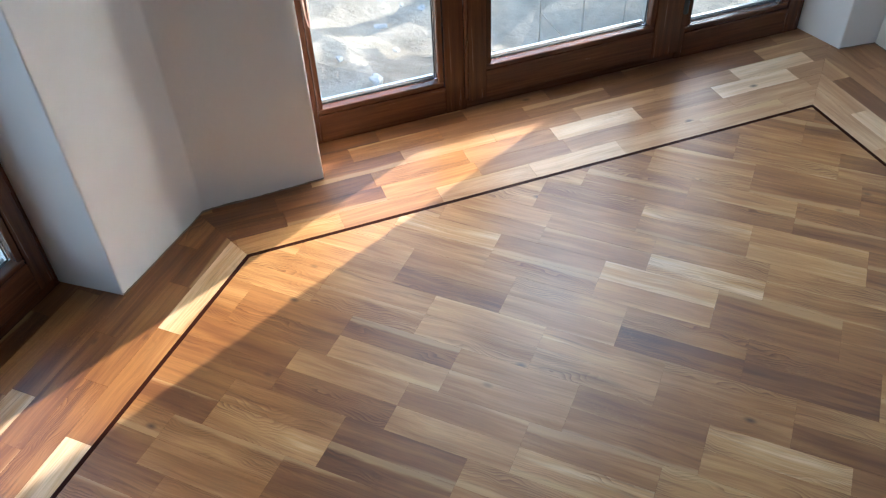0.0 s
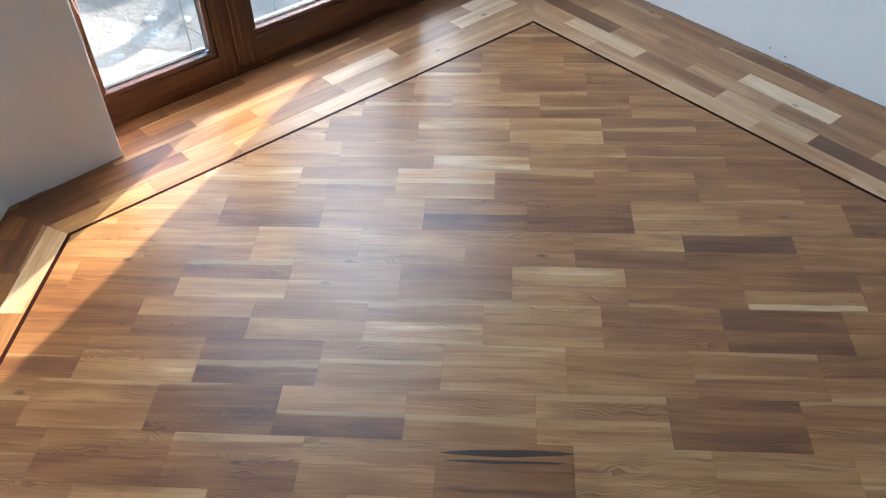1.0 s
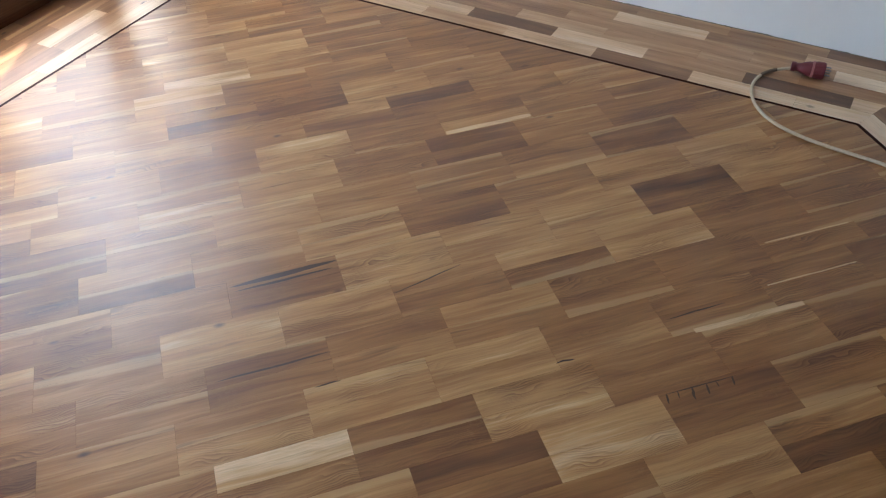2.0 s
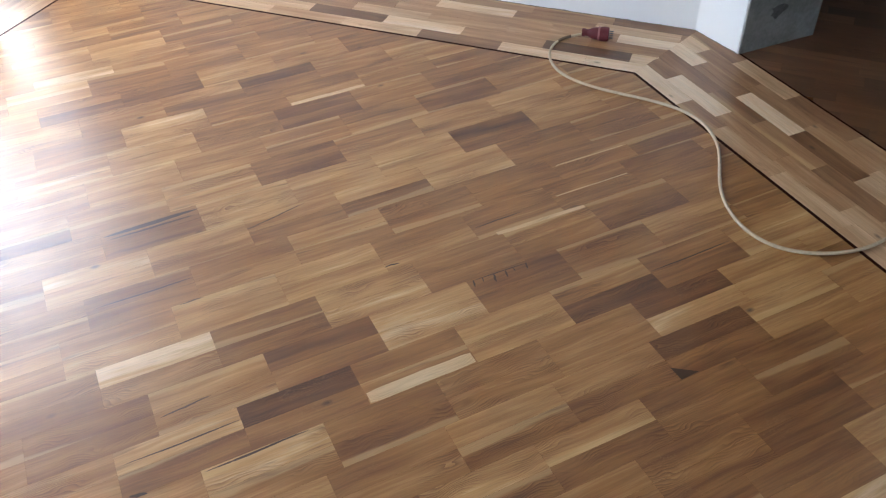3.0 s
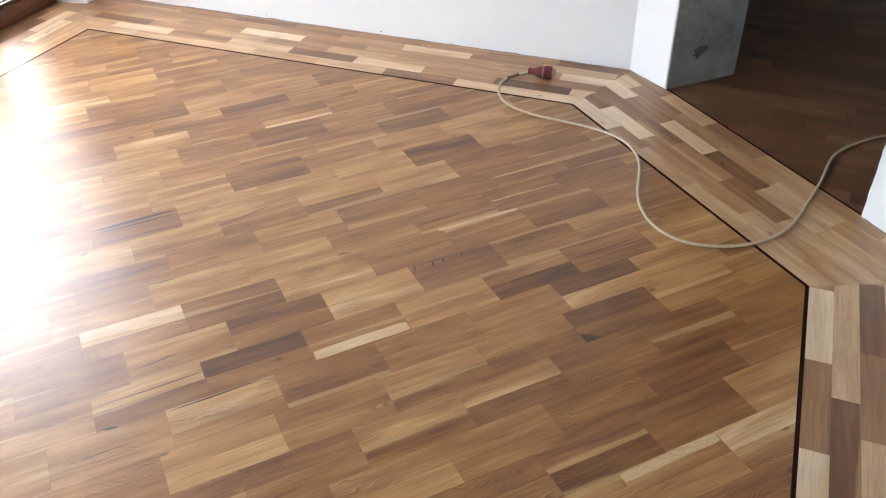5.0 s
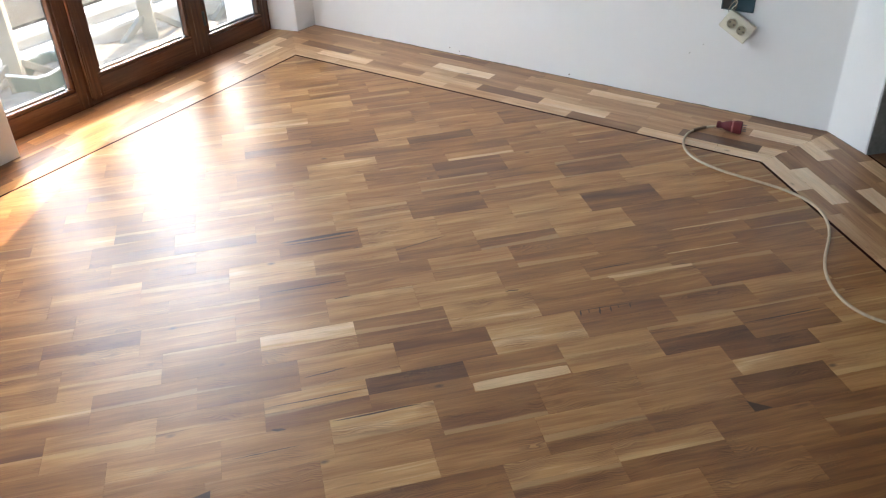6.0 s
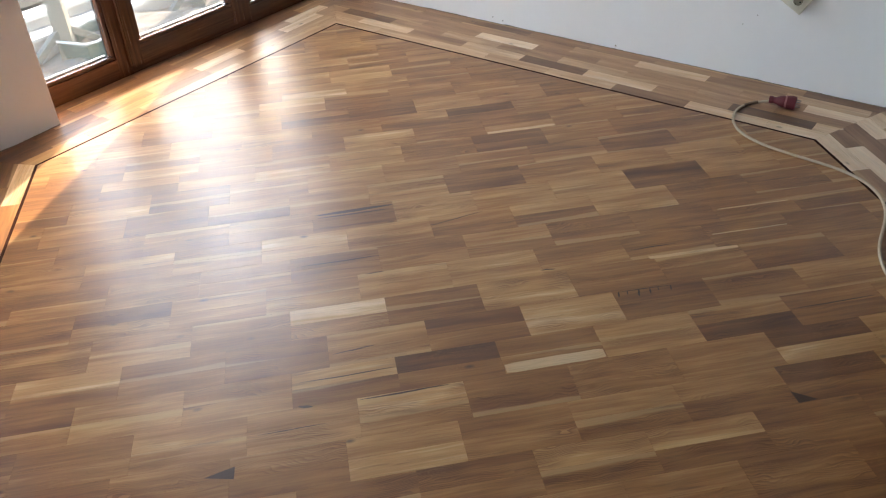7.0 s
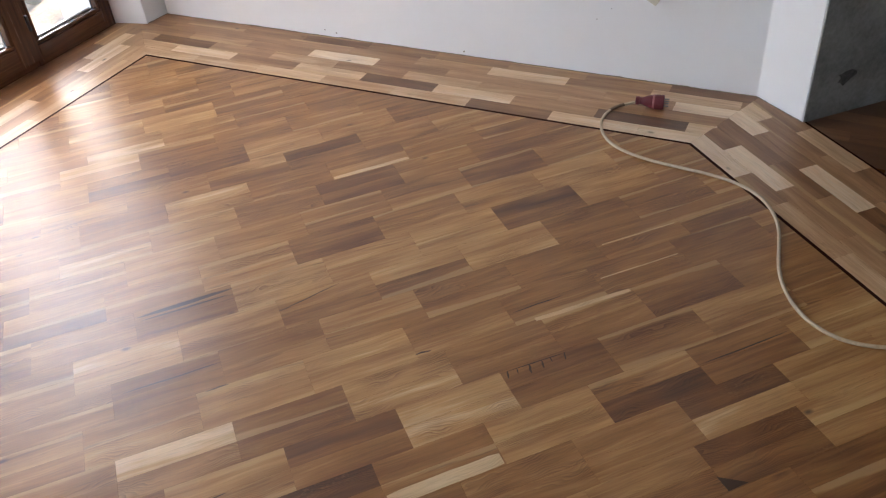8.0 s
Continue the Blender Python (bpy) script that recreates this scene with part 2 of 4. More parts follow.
def stained_wood():
    """Brown-stained, varnished window joinery; the grain follows the longest way of each piece."""
    m, ns, ls, bsdf = nodes_of("stained_joinery")
    co = ns.new("ShaderNodeTexCoord").outputs["Object"]
    g = noisy(ns, ls, scaled(ns, ls, co, 4, 90, 90), 1.0, 4, 0.65, 0.3)
    b = noisy(ns, ls, scaled(ns, ls, co, 2, 8, 8), 1.0, 2)
    r = ramp(ns, [(0.25, (0.032, 0.011, 0.006)), (0.5, (0.082, 0.027, 0.011)), (0.75, (0.155, 0.057, 0.020))])
    ls.new(maths(ns, ls, "ADD", maths(ns, ls, "MULTIPLY", g, 0.6), maths(ns, ls, "MULTIPLY", b, 0.4)), r.inputs[0])
    ls.new(r.outputs[0], bsdf.inputs["Base Color"])
    ls.new(maths(ns, ls, "ADD", maths(ns, ls, "MULTIPLY", g, 0.08), 0.22), bsdf.inputs["Roughness"])
    bp = ns.new("ShaderNodeBump")
    bp.inputs["Strength"].default_value, bp.inputs["Distance"].default_value = 0.08, 0.001
    ls.new(g, bp.inputs["Height"])
    ls.new(bp.outputs[0], bsdf.inputs["Normal"])
    return m


joinery = stained_wood()


def pane_glass():
    """Clear glass under a thin, patchy film of building dust that scatters the daylight behind it."""
    m, ns, ls, bsdf = nodes_of("window_glass")
    bsdf.inputs["Base Color"].default_value = (0.97, 0.985, 0.98, 1)
    bsdf.inputs["Transmission Weight"].default_value, bsdf.inputs["IOR"].default_value = 1.0, 1.45
    co = ns.new("ShaderNodeTexCoord").outputs["Object"]
    smear = noisy(ns, ls, co, 7, 5, 0.7)
    dirt = ramp(ns, [(0.45, (0.0, 0.0, 0.0)), (0.75, (0.10, 0.10, 0.10))])
    ls.new(smear, dirt.inputs[0])
    ls.new(dirt.outputs[0], bsdf.inputs["Roughness"])
    film = ns.new("ShaderNodeBsdfTranslucent")
    film.inputs["Color"].default_value = (0.80, 0.78, 0.74, 1)
    both = ns.new("ShaderNodeMixShader")
    ls.new(maths(ns, ls, "MULTIPLY_ADD", smear, 0.022, 0.002), both.inputs[0])
    ls.new(bsdf.outputs[0], both.inputs[1])
    ls.new(film.outputs[0], both.inputs[2])
    ls.new(both.outputs[0], ns["Material Output"].inputs["Surface"])
    return m


glass = pane_glass()


def yard_soil():
    m, ns, ls, bsdf = nodes_of("dry_yard_soil")
    co = ns.new("ShaderNodeTexCoord").outputs["Object"]
    r = ramp(ns, [(0.3, (0.13, 0.113, 0.092)), (0.5, (0.23, 0.203, 0.164)), (0.7, (0.34, 0.305, 0.25))])
    ls.new(noisy(ns, ls, co, 1.1, 8, 0.7, 0.8), r.inputs[0])
    ls.new(r.outputs[0], bsdf.inputs["Base Color"])
    bsdf.inputs["Roughness"].default_value, bsdf.inputs["Specular IOR Level"].default_value = 0.95, 0.1
    bp = ns.new("ShaderNodeBump")
    bp.inputs["Strength"].default_value, bp.inputs["Distance"].default_value = 0.8, 0.05
    ls.new(noisy(ns, ls, co, 9, 6, 0.7), bp.inputs["Height"])
    ls.new(bp.outputs[0], bsdf.inputs["Normal"])
    return m


soil = yard_soil()


# ---- building helpers ----
def finish(name, bm, material, parent=None, m=None):
    me = bpy.data.meshes.new(name)
    bmesh.ops.recalc_face_normals(bm, faces=bm.faces)
    bm.to_mesh(me)
    bm.free()
    me.materials.append(material)
    ob = new(name, me)
    if parent is not None:
        ob.parent = parent
    if m is not None:
        ob.matrix_basis = m
    return ob


def part(name, bm, material, parent, label="", m=None):
    ob = finish(name, bm, material, parent, m)
    return tagged(ob, label) if label else ob


def slab(points, z0, z1, bevel=0.0):
    """A prism over a plan outline."""
    bm = bmesh.new()
    low = [bm.verts.new((x, y, z0)) for x, y in points]
    top = [bm.verts.new((x, y, z1)) for x, y in points]
    bm.faces.new(low[::-1])
    bm.faces.new(top)
    for k in range(len(points)):
        j = (k + 1) % len(points)
        bm.faces.new((low[k], low[j], top[j], top[k]))
    bmesh.ops.recalc_face_normals(bm, faces=bm.faces)
    if bevel:
        bmesh.ops.bevel(bm, geom=bm.edges[:], offset=bevel, segments=2, affect="EDGES", profile=0.5)
    return bm


def box(x0, x1, y0, y1, z0, z1, bevel=0.0):
    bm = slab([(x0, y0), (x1, y0), (x1, y1), (x0, y1)], z0, z1, bevel)
    return bm


def tube(points, radius, sides=8, name="tube"):
    cu = bpy.data.curves.new(name, "CURVE")
    cu.dimensions, cu.bevel_depth, cu.bevel_resolution, cu.use_fill_caps = "3D", radius, max(1, sides // 4), True
    sp = cu.splines.new("NURBS")
    sp.points.add(len(points) - 1)
    for q, p in zip(sp.points, points):
        q.co = (*p, 1)
    sp.order_u, sp.use_endpoint_u, sp.resolution_u = 4, True, 8
    return cu


def tube_mesh(points, radius, sides=8):
    ob = bpy.data.objects.new("tmp", tube(points, radius, sides))
    me = bpy.data.meshes.new_from_object(ob)
    bm = bmesh.new()
    bm.from_mesh(me)
    cu = ob.data
    bpy.data.objects.remove(ob)
    bpy.data.curves.remove(cu)
    bpy.data.meshes.remove(me)
    return bm


def lathe(profile, sides=20, axis="Z"):
    """A turned shape from (radius, height) pairs."""
    bm = bmesh.new()
    rings = []
    for r, h in profile:
        ring = []
        for k in range(sides):
            a = 2 * math.pi * k / sides
            ring.append(bm.verts.new((r * math.cos(a), r * math.sin(a), h)))
        rings.append(ring)
    for a, b in zip(rings, rings[1:]):
        for k in range(sides):
            bm.faces.new((a[k], a[(k + 1) % sides], b[(k + 1) % sides], b[k]))
    bm.faces.new(rings[0][::-1])
    bm.faces.new(rings[-1])
    return bm


def empty(name, m=None):
    ob = new(name)
    ob.empty_display_size = 0.1
    if m is not None:
        ob.matrix_basis = m
    return ob


# ---- the plan ----
# the dark inlay line: a chamfered room outline
L, C, R, R2, R3, L2 = (Vector(p) for p in ((-1.108, 1.274), (0.150, 2.464), (1.802, 0.689), (1.768, -0.611), (-0.580, -2.790), (-1.020, -2.350)))
LINE = [L, C, R, R2, R3, L2]
U = (C - L).normalized()                 # along the garden door
N = Vector((-U.y, U.x))                  # outwards through it
CEIL = 2.60
DOOR_U0 = 0.306                          # where the door begins, along U from L


def dp(u, off):
    """A plan point: u along the garden door from its hinge side, off metres outwards from the inlay line."""
    return L + U * (u + DOOR_U0) + N * off


PIER_A, PIER_B, PIER_R = Vector((-1.3215, 1.040)), Vector((-1.322, 1.379)), dp(-0.045, 0.236)
WALL_C, WALL_D = dp(1.715, 0.240), Vector((0.300, 2.916))
WALL_R, JAMB_R, JAMB_L = Vector((2.202, 0.849)), Vector((2.217, 0.627)), Vector((2.188, -0.426))
OUT = 0.760                              # outer face of the garden wall, from the line
DOOR_TOP = 2.15


def wall(name, points, z0=-0.02, z1=CEIL, material=None, label="", bevel=0.004):
    ob = finish(name, slab([tuple(p) for p in points], z0, z1, bevel), material or plaster)
    return tagged(ob, label or "white painted plaster wall", "wall", kind="structure")


LEFT_X = -1.3215                         # inner face of the wall with the second door
pier_out = [PIER_A, PIER_B, PIER_R, dp(-0.030, 0.40), dp(-0.020, OUT), dp(-0.62, OUT), Vector((-1.86, 1.30)), Vector((-1.86, 1.02)), Vector((-1.50, 1.02))]
wall("wall_pier", pier_out, label="white plastered wall pier between two glazed doors")
dR = (WALL_R - WALL_D).normalized()
nR = Vector((-dR.y, dR.x))
wall("wall_east_corner", [dp(1.680, 0.41), WALL_C, WALL_D, WALL_D + nR * 0.36, dp(2.3, OUT), dp(1.670, OUT)], label="white plastered wall nib beside the garden door")
wall("wall_east", [WALL_D + dR * 0.002, WALL_R, JAMB_R, Vector((2.574, 0.617)), Vector((2.60, 0.95)), WALL_R + nR * 0.36, WALL_D + nR * 0.358], label="long white plastered wall, unpainted at the foot")
SOUTH = Vector((2.172, -0.790))
wall("wall_opening_south", [JAMB_L, SOUTH, SOUTH + Vector((0.372, -0.16)), Vector((2.56, -0.436))], label="white plastered wall end with a ragged edge")
wall("lintel_opening", [JAMB_R + Vector((0, -0.002)), JAMB_L + Vector((0, 0.002)), Vector((2.56, -0.434)), Vector((2.574, 0.615))], 2.12, CEIL)
dS = (R3 - R2).normalized()
nS = Vector((dS.y * -1, dS.x)) if Vector((dS.y * -1, dS.x)).dot(Vector((1, -1))) > 0 else Vector((dS.y, -dS.x))
S_END = R3 + nS * 0.42 + dS * 0.3
# unseen south, back and west walls: grey cement chosen to soak up bounced light
wall("wall_south", [SOUTH + Vector((-0.003, -0.003)), S_END, S_END + nS * 0.3, SOUTH + nS * 0.3 + Vector((0.2, 0))], material=raw_plaster, label="unseen wall in grey cement, to absorb bounced light")
W_END = Vector((LEFT_X, -2.35))
wall("wall_back", [S_END + Vector((-0.002, 0)), W_END + Vector((0, -0.002)), W_END + Vector((-0.3, -0.3)), S_END + Vector((-0.2, -0.4))], material=raw_plaster, label="unseen wall in grey cement, to absorb bounced light")
D2_LOW, W_TOP, W_LOW = -0.30, -0.72, -2.20
wall("wall_west", [Vector((LEFT_X, W_TOP)), Vector((LEFT_X, D2_LOW)), Vector((-1.50, D2_LOW + 0.01)), Vector((-1.86, D2_LOW + 0.01)), Vector((-1.86, W_TOP))], material=raw_plaster, label="unseen wall between glazed doors in grey cement, to absorb bounced light")
wall("wall_west_end", [W_END, Vector((LEFT_X, W_LOW)), Vector((-1.86, W_LOW)), Vector((-1.86, -2.5))], material=raw_plaster, label="unseen wall in grey cement, to absorb bounced light")
wall("lintel_west_end", [Vector((LEFT_X, W_LOW + 0.002)), Vector((LEFT_X, W_TOP - 0.002)), Vector((-1.86, W_TOP - 0.002)), Vector((-1.86, W_LOW + 0.002))], DOOR_TOP + 0.004, CEIL, raw_plaster, "unseen lintel in grey cement, to absorb bounced light")
wall("lintel_west", [Vector((LEFT_X, D2_LOW + 0.002)), PIER_A + Vector((0, -0.002)), Vector((-1.86, 1.018)), Vector((-1.86, D2_LOW + 0.012))], DOOR_TOP + 0.004, CEIL)
wall("lintel_garden", [PIER_R + U * 0.012, WALL_C - U * 0.02, dp(1.668, OUT), dp(-0.018, OUT)], DOOR_TOP + 0.004, CEIL)
# unseen ceiling, kept grey so that less light bounces back
tagged(finish("ceiling", slab([(-2.0, -3.6), (5.4, -3.6), (5.4, 3.8), (-2.0, 3.8)], CEIL + 0.002, CEIL + 0.2), ceiling_grey), "unseen ceiling, grey to absorb bounced light", "ceiling", kind="structure")
# raw cement face of the opening's far jamb
raw = slab([tuple(JAMB_R + Vector((0.006, 0.0))), tuple(JAMB_R + Vector((0.004, -0.006))), (2.570, 0.610), (2.572, 0.616)], 0, 2.12)
tagged(finish("jamb_plaster", raw, raw_plaster), "raw grey cement plaster on the opening's jamb", "plaster", kind="structure")
# the hall beyond
for nm, pts in (("wall_hall_north", [(2.60, 1.9), (5.2, 1.9), (5.2, 2.1), (2.60, 2.1)]), ("wall_hall_east", [(5.2, -2.6), (5.4, -2.6), (5.4, 2.1), (5.2, 2.1)]),
                ("wall_hall_south", [(1.9, -2.8), (5.4, -2.8), (5.4, -2.602), (1.9, -2.602)]), ("wall_hall_west", [(2.40, 0.85), (2.60, 0.85), (2.60, 2.1), (2.40, 2.1)]),
                ("wall_hall_back", [(2.30, -2.60), (2.50, -2.60), (2.50, -0.80), (2.30, -0.80)])):
    wall(nm, [Vector(p) for p in pts])
# the slab under it all
tagged(finish("subfloor", slab([(-1.56, -3.4), (5.3, -3.4), (5.3, 2.0), (1.6, 2.0), tuple(dp(1.9, 0.46)), tuple(dp(-0.5, 0.46)), (-1.56, 1.2)], -0.25, -0.022), concrete), "concrete slab under the wooden floor", "slab", kind="structure")

# ---- garden door and second glazed door ----
def on_plan(p, angle, z=0.0):
    return Matrix.Translation((p.x, p.y, z)) @ Matrix.Rotation(angle, 4, "Z")


def piece(name, x0, x1, y0, y1, z0, z1, parent, material=None, bevel=0.0025, label=""):
    """A length of joinery, modelled along its longest side so that the grain runs with it."""
    dims = [(x1 - x0), (y1 - y0), (z1 - z0)]
    mid = Vector(((x0 + x1) / 2, (y0 + y1) / 2, (z0 + z1) / 2))
    turn = Matrix.Identity(4)
    if dims[2] > dims[0] and dims[2] > dims[1]:
        turn = Matrix.Rotation(radians(-90), 4, "Y")
        dims = [dims[2], dims[1], dims[0]]
    bm = box(-dims[0] / 2, dims[0] / 2, -dims[1] / 2, dims[1] / 2, -dims[2] / 2, dims[2] / 2, min(bevel, min(dims) * 0.3))
    return part(name, bm, material or joinery, parent, label, Matrix.Translation(mid) @ turn)


def glazed(parent, x0, x1, z0, z1, y):
    """A double-glazed pane with its wooden beads, black gasket and a thin aluminium spacer."""
    pane = piece("pane", x0 - 0.006, x1 + 0.006, y, y + 0.022, z0 - 0.006, z1 + 0.006, parent, glass, 0.0, "clear double-glazed pane with dust")
    pane.visible_shadow = False
    b = 0.017
    piece("glazing_bead", x0 - b, x1 + b, y - 0.033, y - 0.001, z0 - b, z0, parent, bevel=0.004)
    piece("glazing_bead", x0 - b, x1 + b, y - 0.033, y - 0.001, z1, z1 + b, parent, bevel=0.004)
    piece("glazing_bead", x0 - b, x0, y - 0.033, y - 0.001, z0 + 0.001, z1 - 0.001, parent, bevel=0.004)
    piece("glazing_bead", x1, x1 + b, y - 0.033, y - 0.001, z0 + 0.001, z1 - 0.001, parent, bevel=0.004)
    piece("gasket", x0, x1, y - 0.004, y - 0.0005, z0 + 0.0005, z0 + 0.004, parent, rubber, 0.0)
    piece("gasket", x0 + 0.0005, x0 + 0.004, y - 0.004, y - 0.0005, z0 + 0.005, z1 - 0.005, parent, rubber, 0.0)
    piece("gasket", x1 - 0.004, x1 - 0.0005, y - 0.004, y - 0.0005, z0 + 0.005, z1 - 0.005, parent, rubber, 0.0)
    piece("spacer", x0 + 0.001, x1 - 0.001, y + 0.024, y + 0.034, z0 - 0.008, z0 + 0.002, parent, metal, 0.0, "bright aluminium glazing spacer")


angle_u = math.atan2(U.y, U.x)
door_1 = tagged(empty("door_1", on_plan(dp(0, 0.402), angle_u)), "brown varnished wooden garden door with three glazed lights", "glazed door", kind="structure")
T = DOOR_TOP
piece("frame_jamb", -0.035, -0.006, 0.0, 0.072, 0.0, T, door_1)
piece("frame_rail", -0.006, 0.388, 0.0, 0.072, 0.0, 0.094, door_1)
piece("frame_rail", -0.006, 0.388, 0.0, 0.072, T - 0.08, T, door_1)
piece("mullion", 0.388, 0.456, 0.0, 0.072, 0.0, T, door_1)
piece("threshold", 0.456, 1.188, 0.004, 0.072, 0.0, 0.040, door_1)
piece("frame_rail", 0.456, 1.188, 0.0, 0.072, T - 0.05, T, door_1)
piece("mullion", 1.188, 1.213, 0.0, 0.072, 0.0, T, door_1)
piece("frame_rail", 1.213, 1.612, 0.0, 0.072, 0.0, 0.090, door_1)
piece("frame_rail", 1.213, 1.612, 0.0, 0.072, T - 0.08, T, door_1)
piece("frame_jamb", 1.612, 1.672, 0.0, 0.072, 0.0, T, door_1)
glazed(door_1, 0.011, 0.368, 0.112, T - 0.10, 0.036)
glazed(door_1, 1.232, 1.594, 0.108, T - 0.10, 0.036)
leaf = tagged(empty("leaf"), "hinged glazed leaf with a deep bottom rail")
leaf.parent = door_1
piece("stile", 0.458, 0.516, -0.014, 0.058, 0.034, T - 0.04, leaf, bevel=0.0025)
piece("stile", 1.090, 1.186, -0.014, 0.058, 0.034, T - 0.04, leaf, bevel=0.0025)
piece("bottom_rail", 0.516, 1.090, -0.013, 0.057, 0.034, 0.128, leaf, bevel=0.0025)
piece("top_rail", 0.516, 1.090, -0.013, 0.057, T - 0.13, T - 0.04, leaf, bevel=0.0025)
piece("cover_strip", 0.446, 0.457, -0.016, -0.001, 0.045, T - 0.05, leaf, bevel=0.003)
glazed(leaf, 0.533, 1.073, 0.145, T - 0.147, 0.022)
for z in (0.17, 1.05, 1.95):
    part("hinge", lathe([(0.007, 0), (0.008, 0.004), (0.008, 0.066), (0.005, 0.07)], 12), rubber, leaf, "dark metal hinge", Matrix.Translation((1.193, -0.014, z)))
piece("outer_sill", -0.02, 1.67, 0.074, 0.120, 0.030, 0.050, door_1, metal, 0.003, "bare aluminium outer sill")

def double_door(name, y0, y1, leaves):
    """A glazed door in the west wall, its panes between brown stiles and rails."""
    d = tagged(empty(name, Matrix.Translation((-1.502, y0 + 0.004, 0)) @ Matrix.Rotation(radians(90), 4, "Z")), "brown varnished wooden glazed door in shade", "glazed door", kind="structure")
    wid = y1 - y0 - 0.008
    piece("frame_jamb", 0.0, 0.055, 0.0, 0.072, 0.0, T, d)
    piece("frame_jamb", wid - 0.014, wid, 0.0, 0.072, 0.0, T, d)
    piece("threshold", 0.055, wid - 0.014, 0.0, 0.072, 0.0, 0.045, d)
    piece("frame_rail", 0.055, wid - 0.014, 0.0, 0.072, T - 0.05, T, d)
    step = (wid - 0.073) / leaves
    for k in range(leaves):
        x0, x1 = 0.058 + k * step, 0.056 + (k + 1) * step
        lf = empty("leaf")
        lf.parent = d
        piece("stile", x0, x0 + 0.085, -0.014, 0.058, 0.038, T - 0.04, lf)
        edge = 0.046
        piece("stile", x1 - edge, x1, -0.014, 0.058, 0.038, T - 0.04, lf)
        piece("bottom_rail", x0 + 0.085, x1 - edge, -0.013, 0.057, 0.038, 0.128, lf)
        piece("top_rail", x0 + 0.085, x1 - edge, -0.013, 0.057, T - 0.13, T - 0.04, lf)
        glazed(lf, x0 + 0.102, x1 - edge - 0.017, 0.145, T - 0.147, 0.022)
    return d


double_door("door_2", D2_LOW + 0.008, 1.02, 2)
# unseen door, added as an opening for daylight from the west
double_door("unseen_door_3", W_LOW, W_TOP, 2)


# ---- loose and fixed small things ----
def cable_points():
    path = [(1.800, 0.985), (1.760, 1.030), (1.679, 1.030), (1.585, 0.940), (1.548, 0.790), (1.632, 0.629), (1.747, 0.500), (1.822, 0.345), (1.765, 0.165),
            (1.615, 0.020), (1.548, -0.140), (1.565, -0.265), (1.643, -0.340), (1.765, -0.392), (1.920, -0.385), (2.075, -0.295), (2.272, -0.190), (2.400, -0.085),
            (2.573, -0.062), (2.748, -0.080), (2.95, -0.16), (3.3, -0.5), (3.9, -0.7)]
    return [(x, y, 0.0056 if k else 0.024) for k, (x, y) in enumerate(path)]


extension = tagged(empty("extension_cable", Matrix.Translation((1.80, 0.99, 0))), "cream braided extension cable with a red plug on the parquet", "cable")
inv = Matrix.Translation((-1.80, -0.99, 0))
bm = tube_mesh(cable_points(), 0.0051, 12)
bmesh.ops.transform(bm, matrix=inv, verts=bm.verts)
wrap = bm.copy()
bmesh.ops.delete(wrap, geom=[v for v in wrap.verts if not (-0.125 < v.co.x < -0.045 and v.co.y > 0.0)], context="VERTS")
wrap.normal_update()
for v in wrap.verts:
    v.co += v.normal * 0.0006
part("tape_wrap", wrap, grimy_tape, extension, "grimy brown tape wrapped round the cord")
part("cord", bm, cable_skin, extension, "dirty cream braided cord")
plug_turn = Matrix.Translation((-0.005, 0.000, 0.0255)) @ Matrix.Rotation(math.atan2(-0.055, 0.068), 4, "Z") @ Matrix.Rotation(radians(90), 4, "Y") @ Matrix.Scale(0.92, 4)
body = part("plug_body", lathe([(0.008, -0.021), (0.015, -0.020), (0.0165, -0.017), (0.0165, -0.008), (0.0135, -0.003), (0.0145, 0.006), (0.021, 0.022), (0.0250, 0.036), (0.0255, 0.048), (0.0272, 0.050), (0.0280, 0.054), (0.0280, 0.088), (0.0265, 0.090), (0.020, 0.0905)], 24), red_plastic, extension, "red plastic plug body", plug_turn)
ribs = bmesh.new()
for k in range(12):
    a = 2 * math.pi * k / 12
    r = bmesh.ops.create_cube(ribs, size=1.0, matrix=Matrix.Rotation(a, 4, "Z") @ Matrix.Translation((0.0280, 0, 0.073)) @ Matrix.Diagonal((0.0022, 0.005, 0.026, 1)))
part("grip_rib", ribs, red_plastic, body)
part("collar", lathe([(0.0262, 0.046), (0.0288, 0.047), (0.0288, 0.053), (0.0278, 0.054)], 24), worn_red, body, "worn pale ring round the plug")
for k in range(4):
    a = radians(45 + 90 * k)
    part("contact_pin", lathe([(0.0024, 0.088), (0.0024, 0.106), (0.0014, 0.109)], 10), steel, body, "dull metal pin", Matrix.Translation((0.014 * math.cos(a), 0.014 * math.sin(a), 0)))

# flush box with loose wires, and the socket that hangs out of it
wall_angle = math.atan2(dR.y, dR.x)


def on_wall(u, z, out=0.0):
    """A pose on the long wall: local x along it, z up, -y into the room."""
    p = WALL_D + dR * u - nR * out
    return Matrix.Translation((p.x, p.y, z)) @ Matrix.Rotation(wall_angle, 4, "Z")


junction = tagged(empty("wall_box", on_wall(2.365, 0.475)), "open teal flush box with loose wires in the wall", "socket box")
part("back", box(-0.066, 0.066, -0.003, -0.001, -0.034, 0.034, 0.0), teal, junction)
for nm, dims in (("rim", (-0.066, 0.066, -0.010, -0.003, 0.031, 0.034)), ("rim", (-0.066, 0.066, -0.010, -0.003, -0.034, -0.031)),
                 ("rim", (-0.066, -0.063, -0.010, -0.003, -0.031, 0.031)), ("rim", (0.063, 0.066, -0.010, -0.003, -0.031, 0.031))):
    part(nm, box(*dims, 0.001), teal, junction)
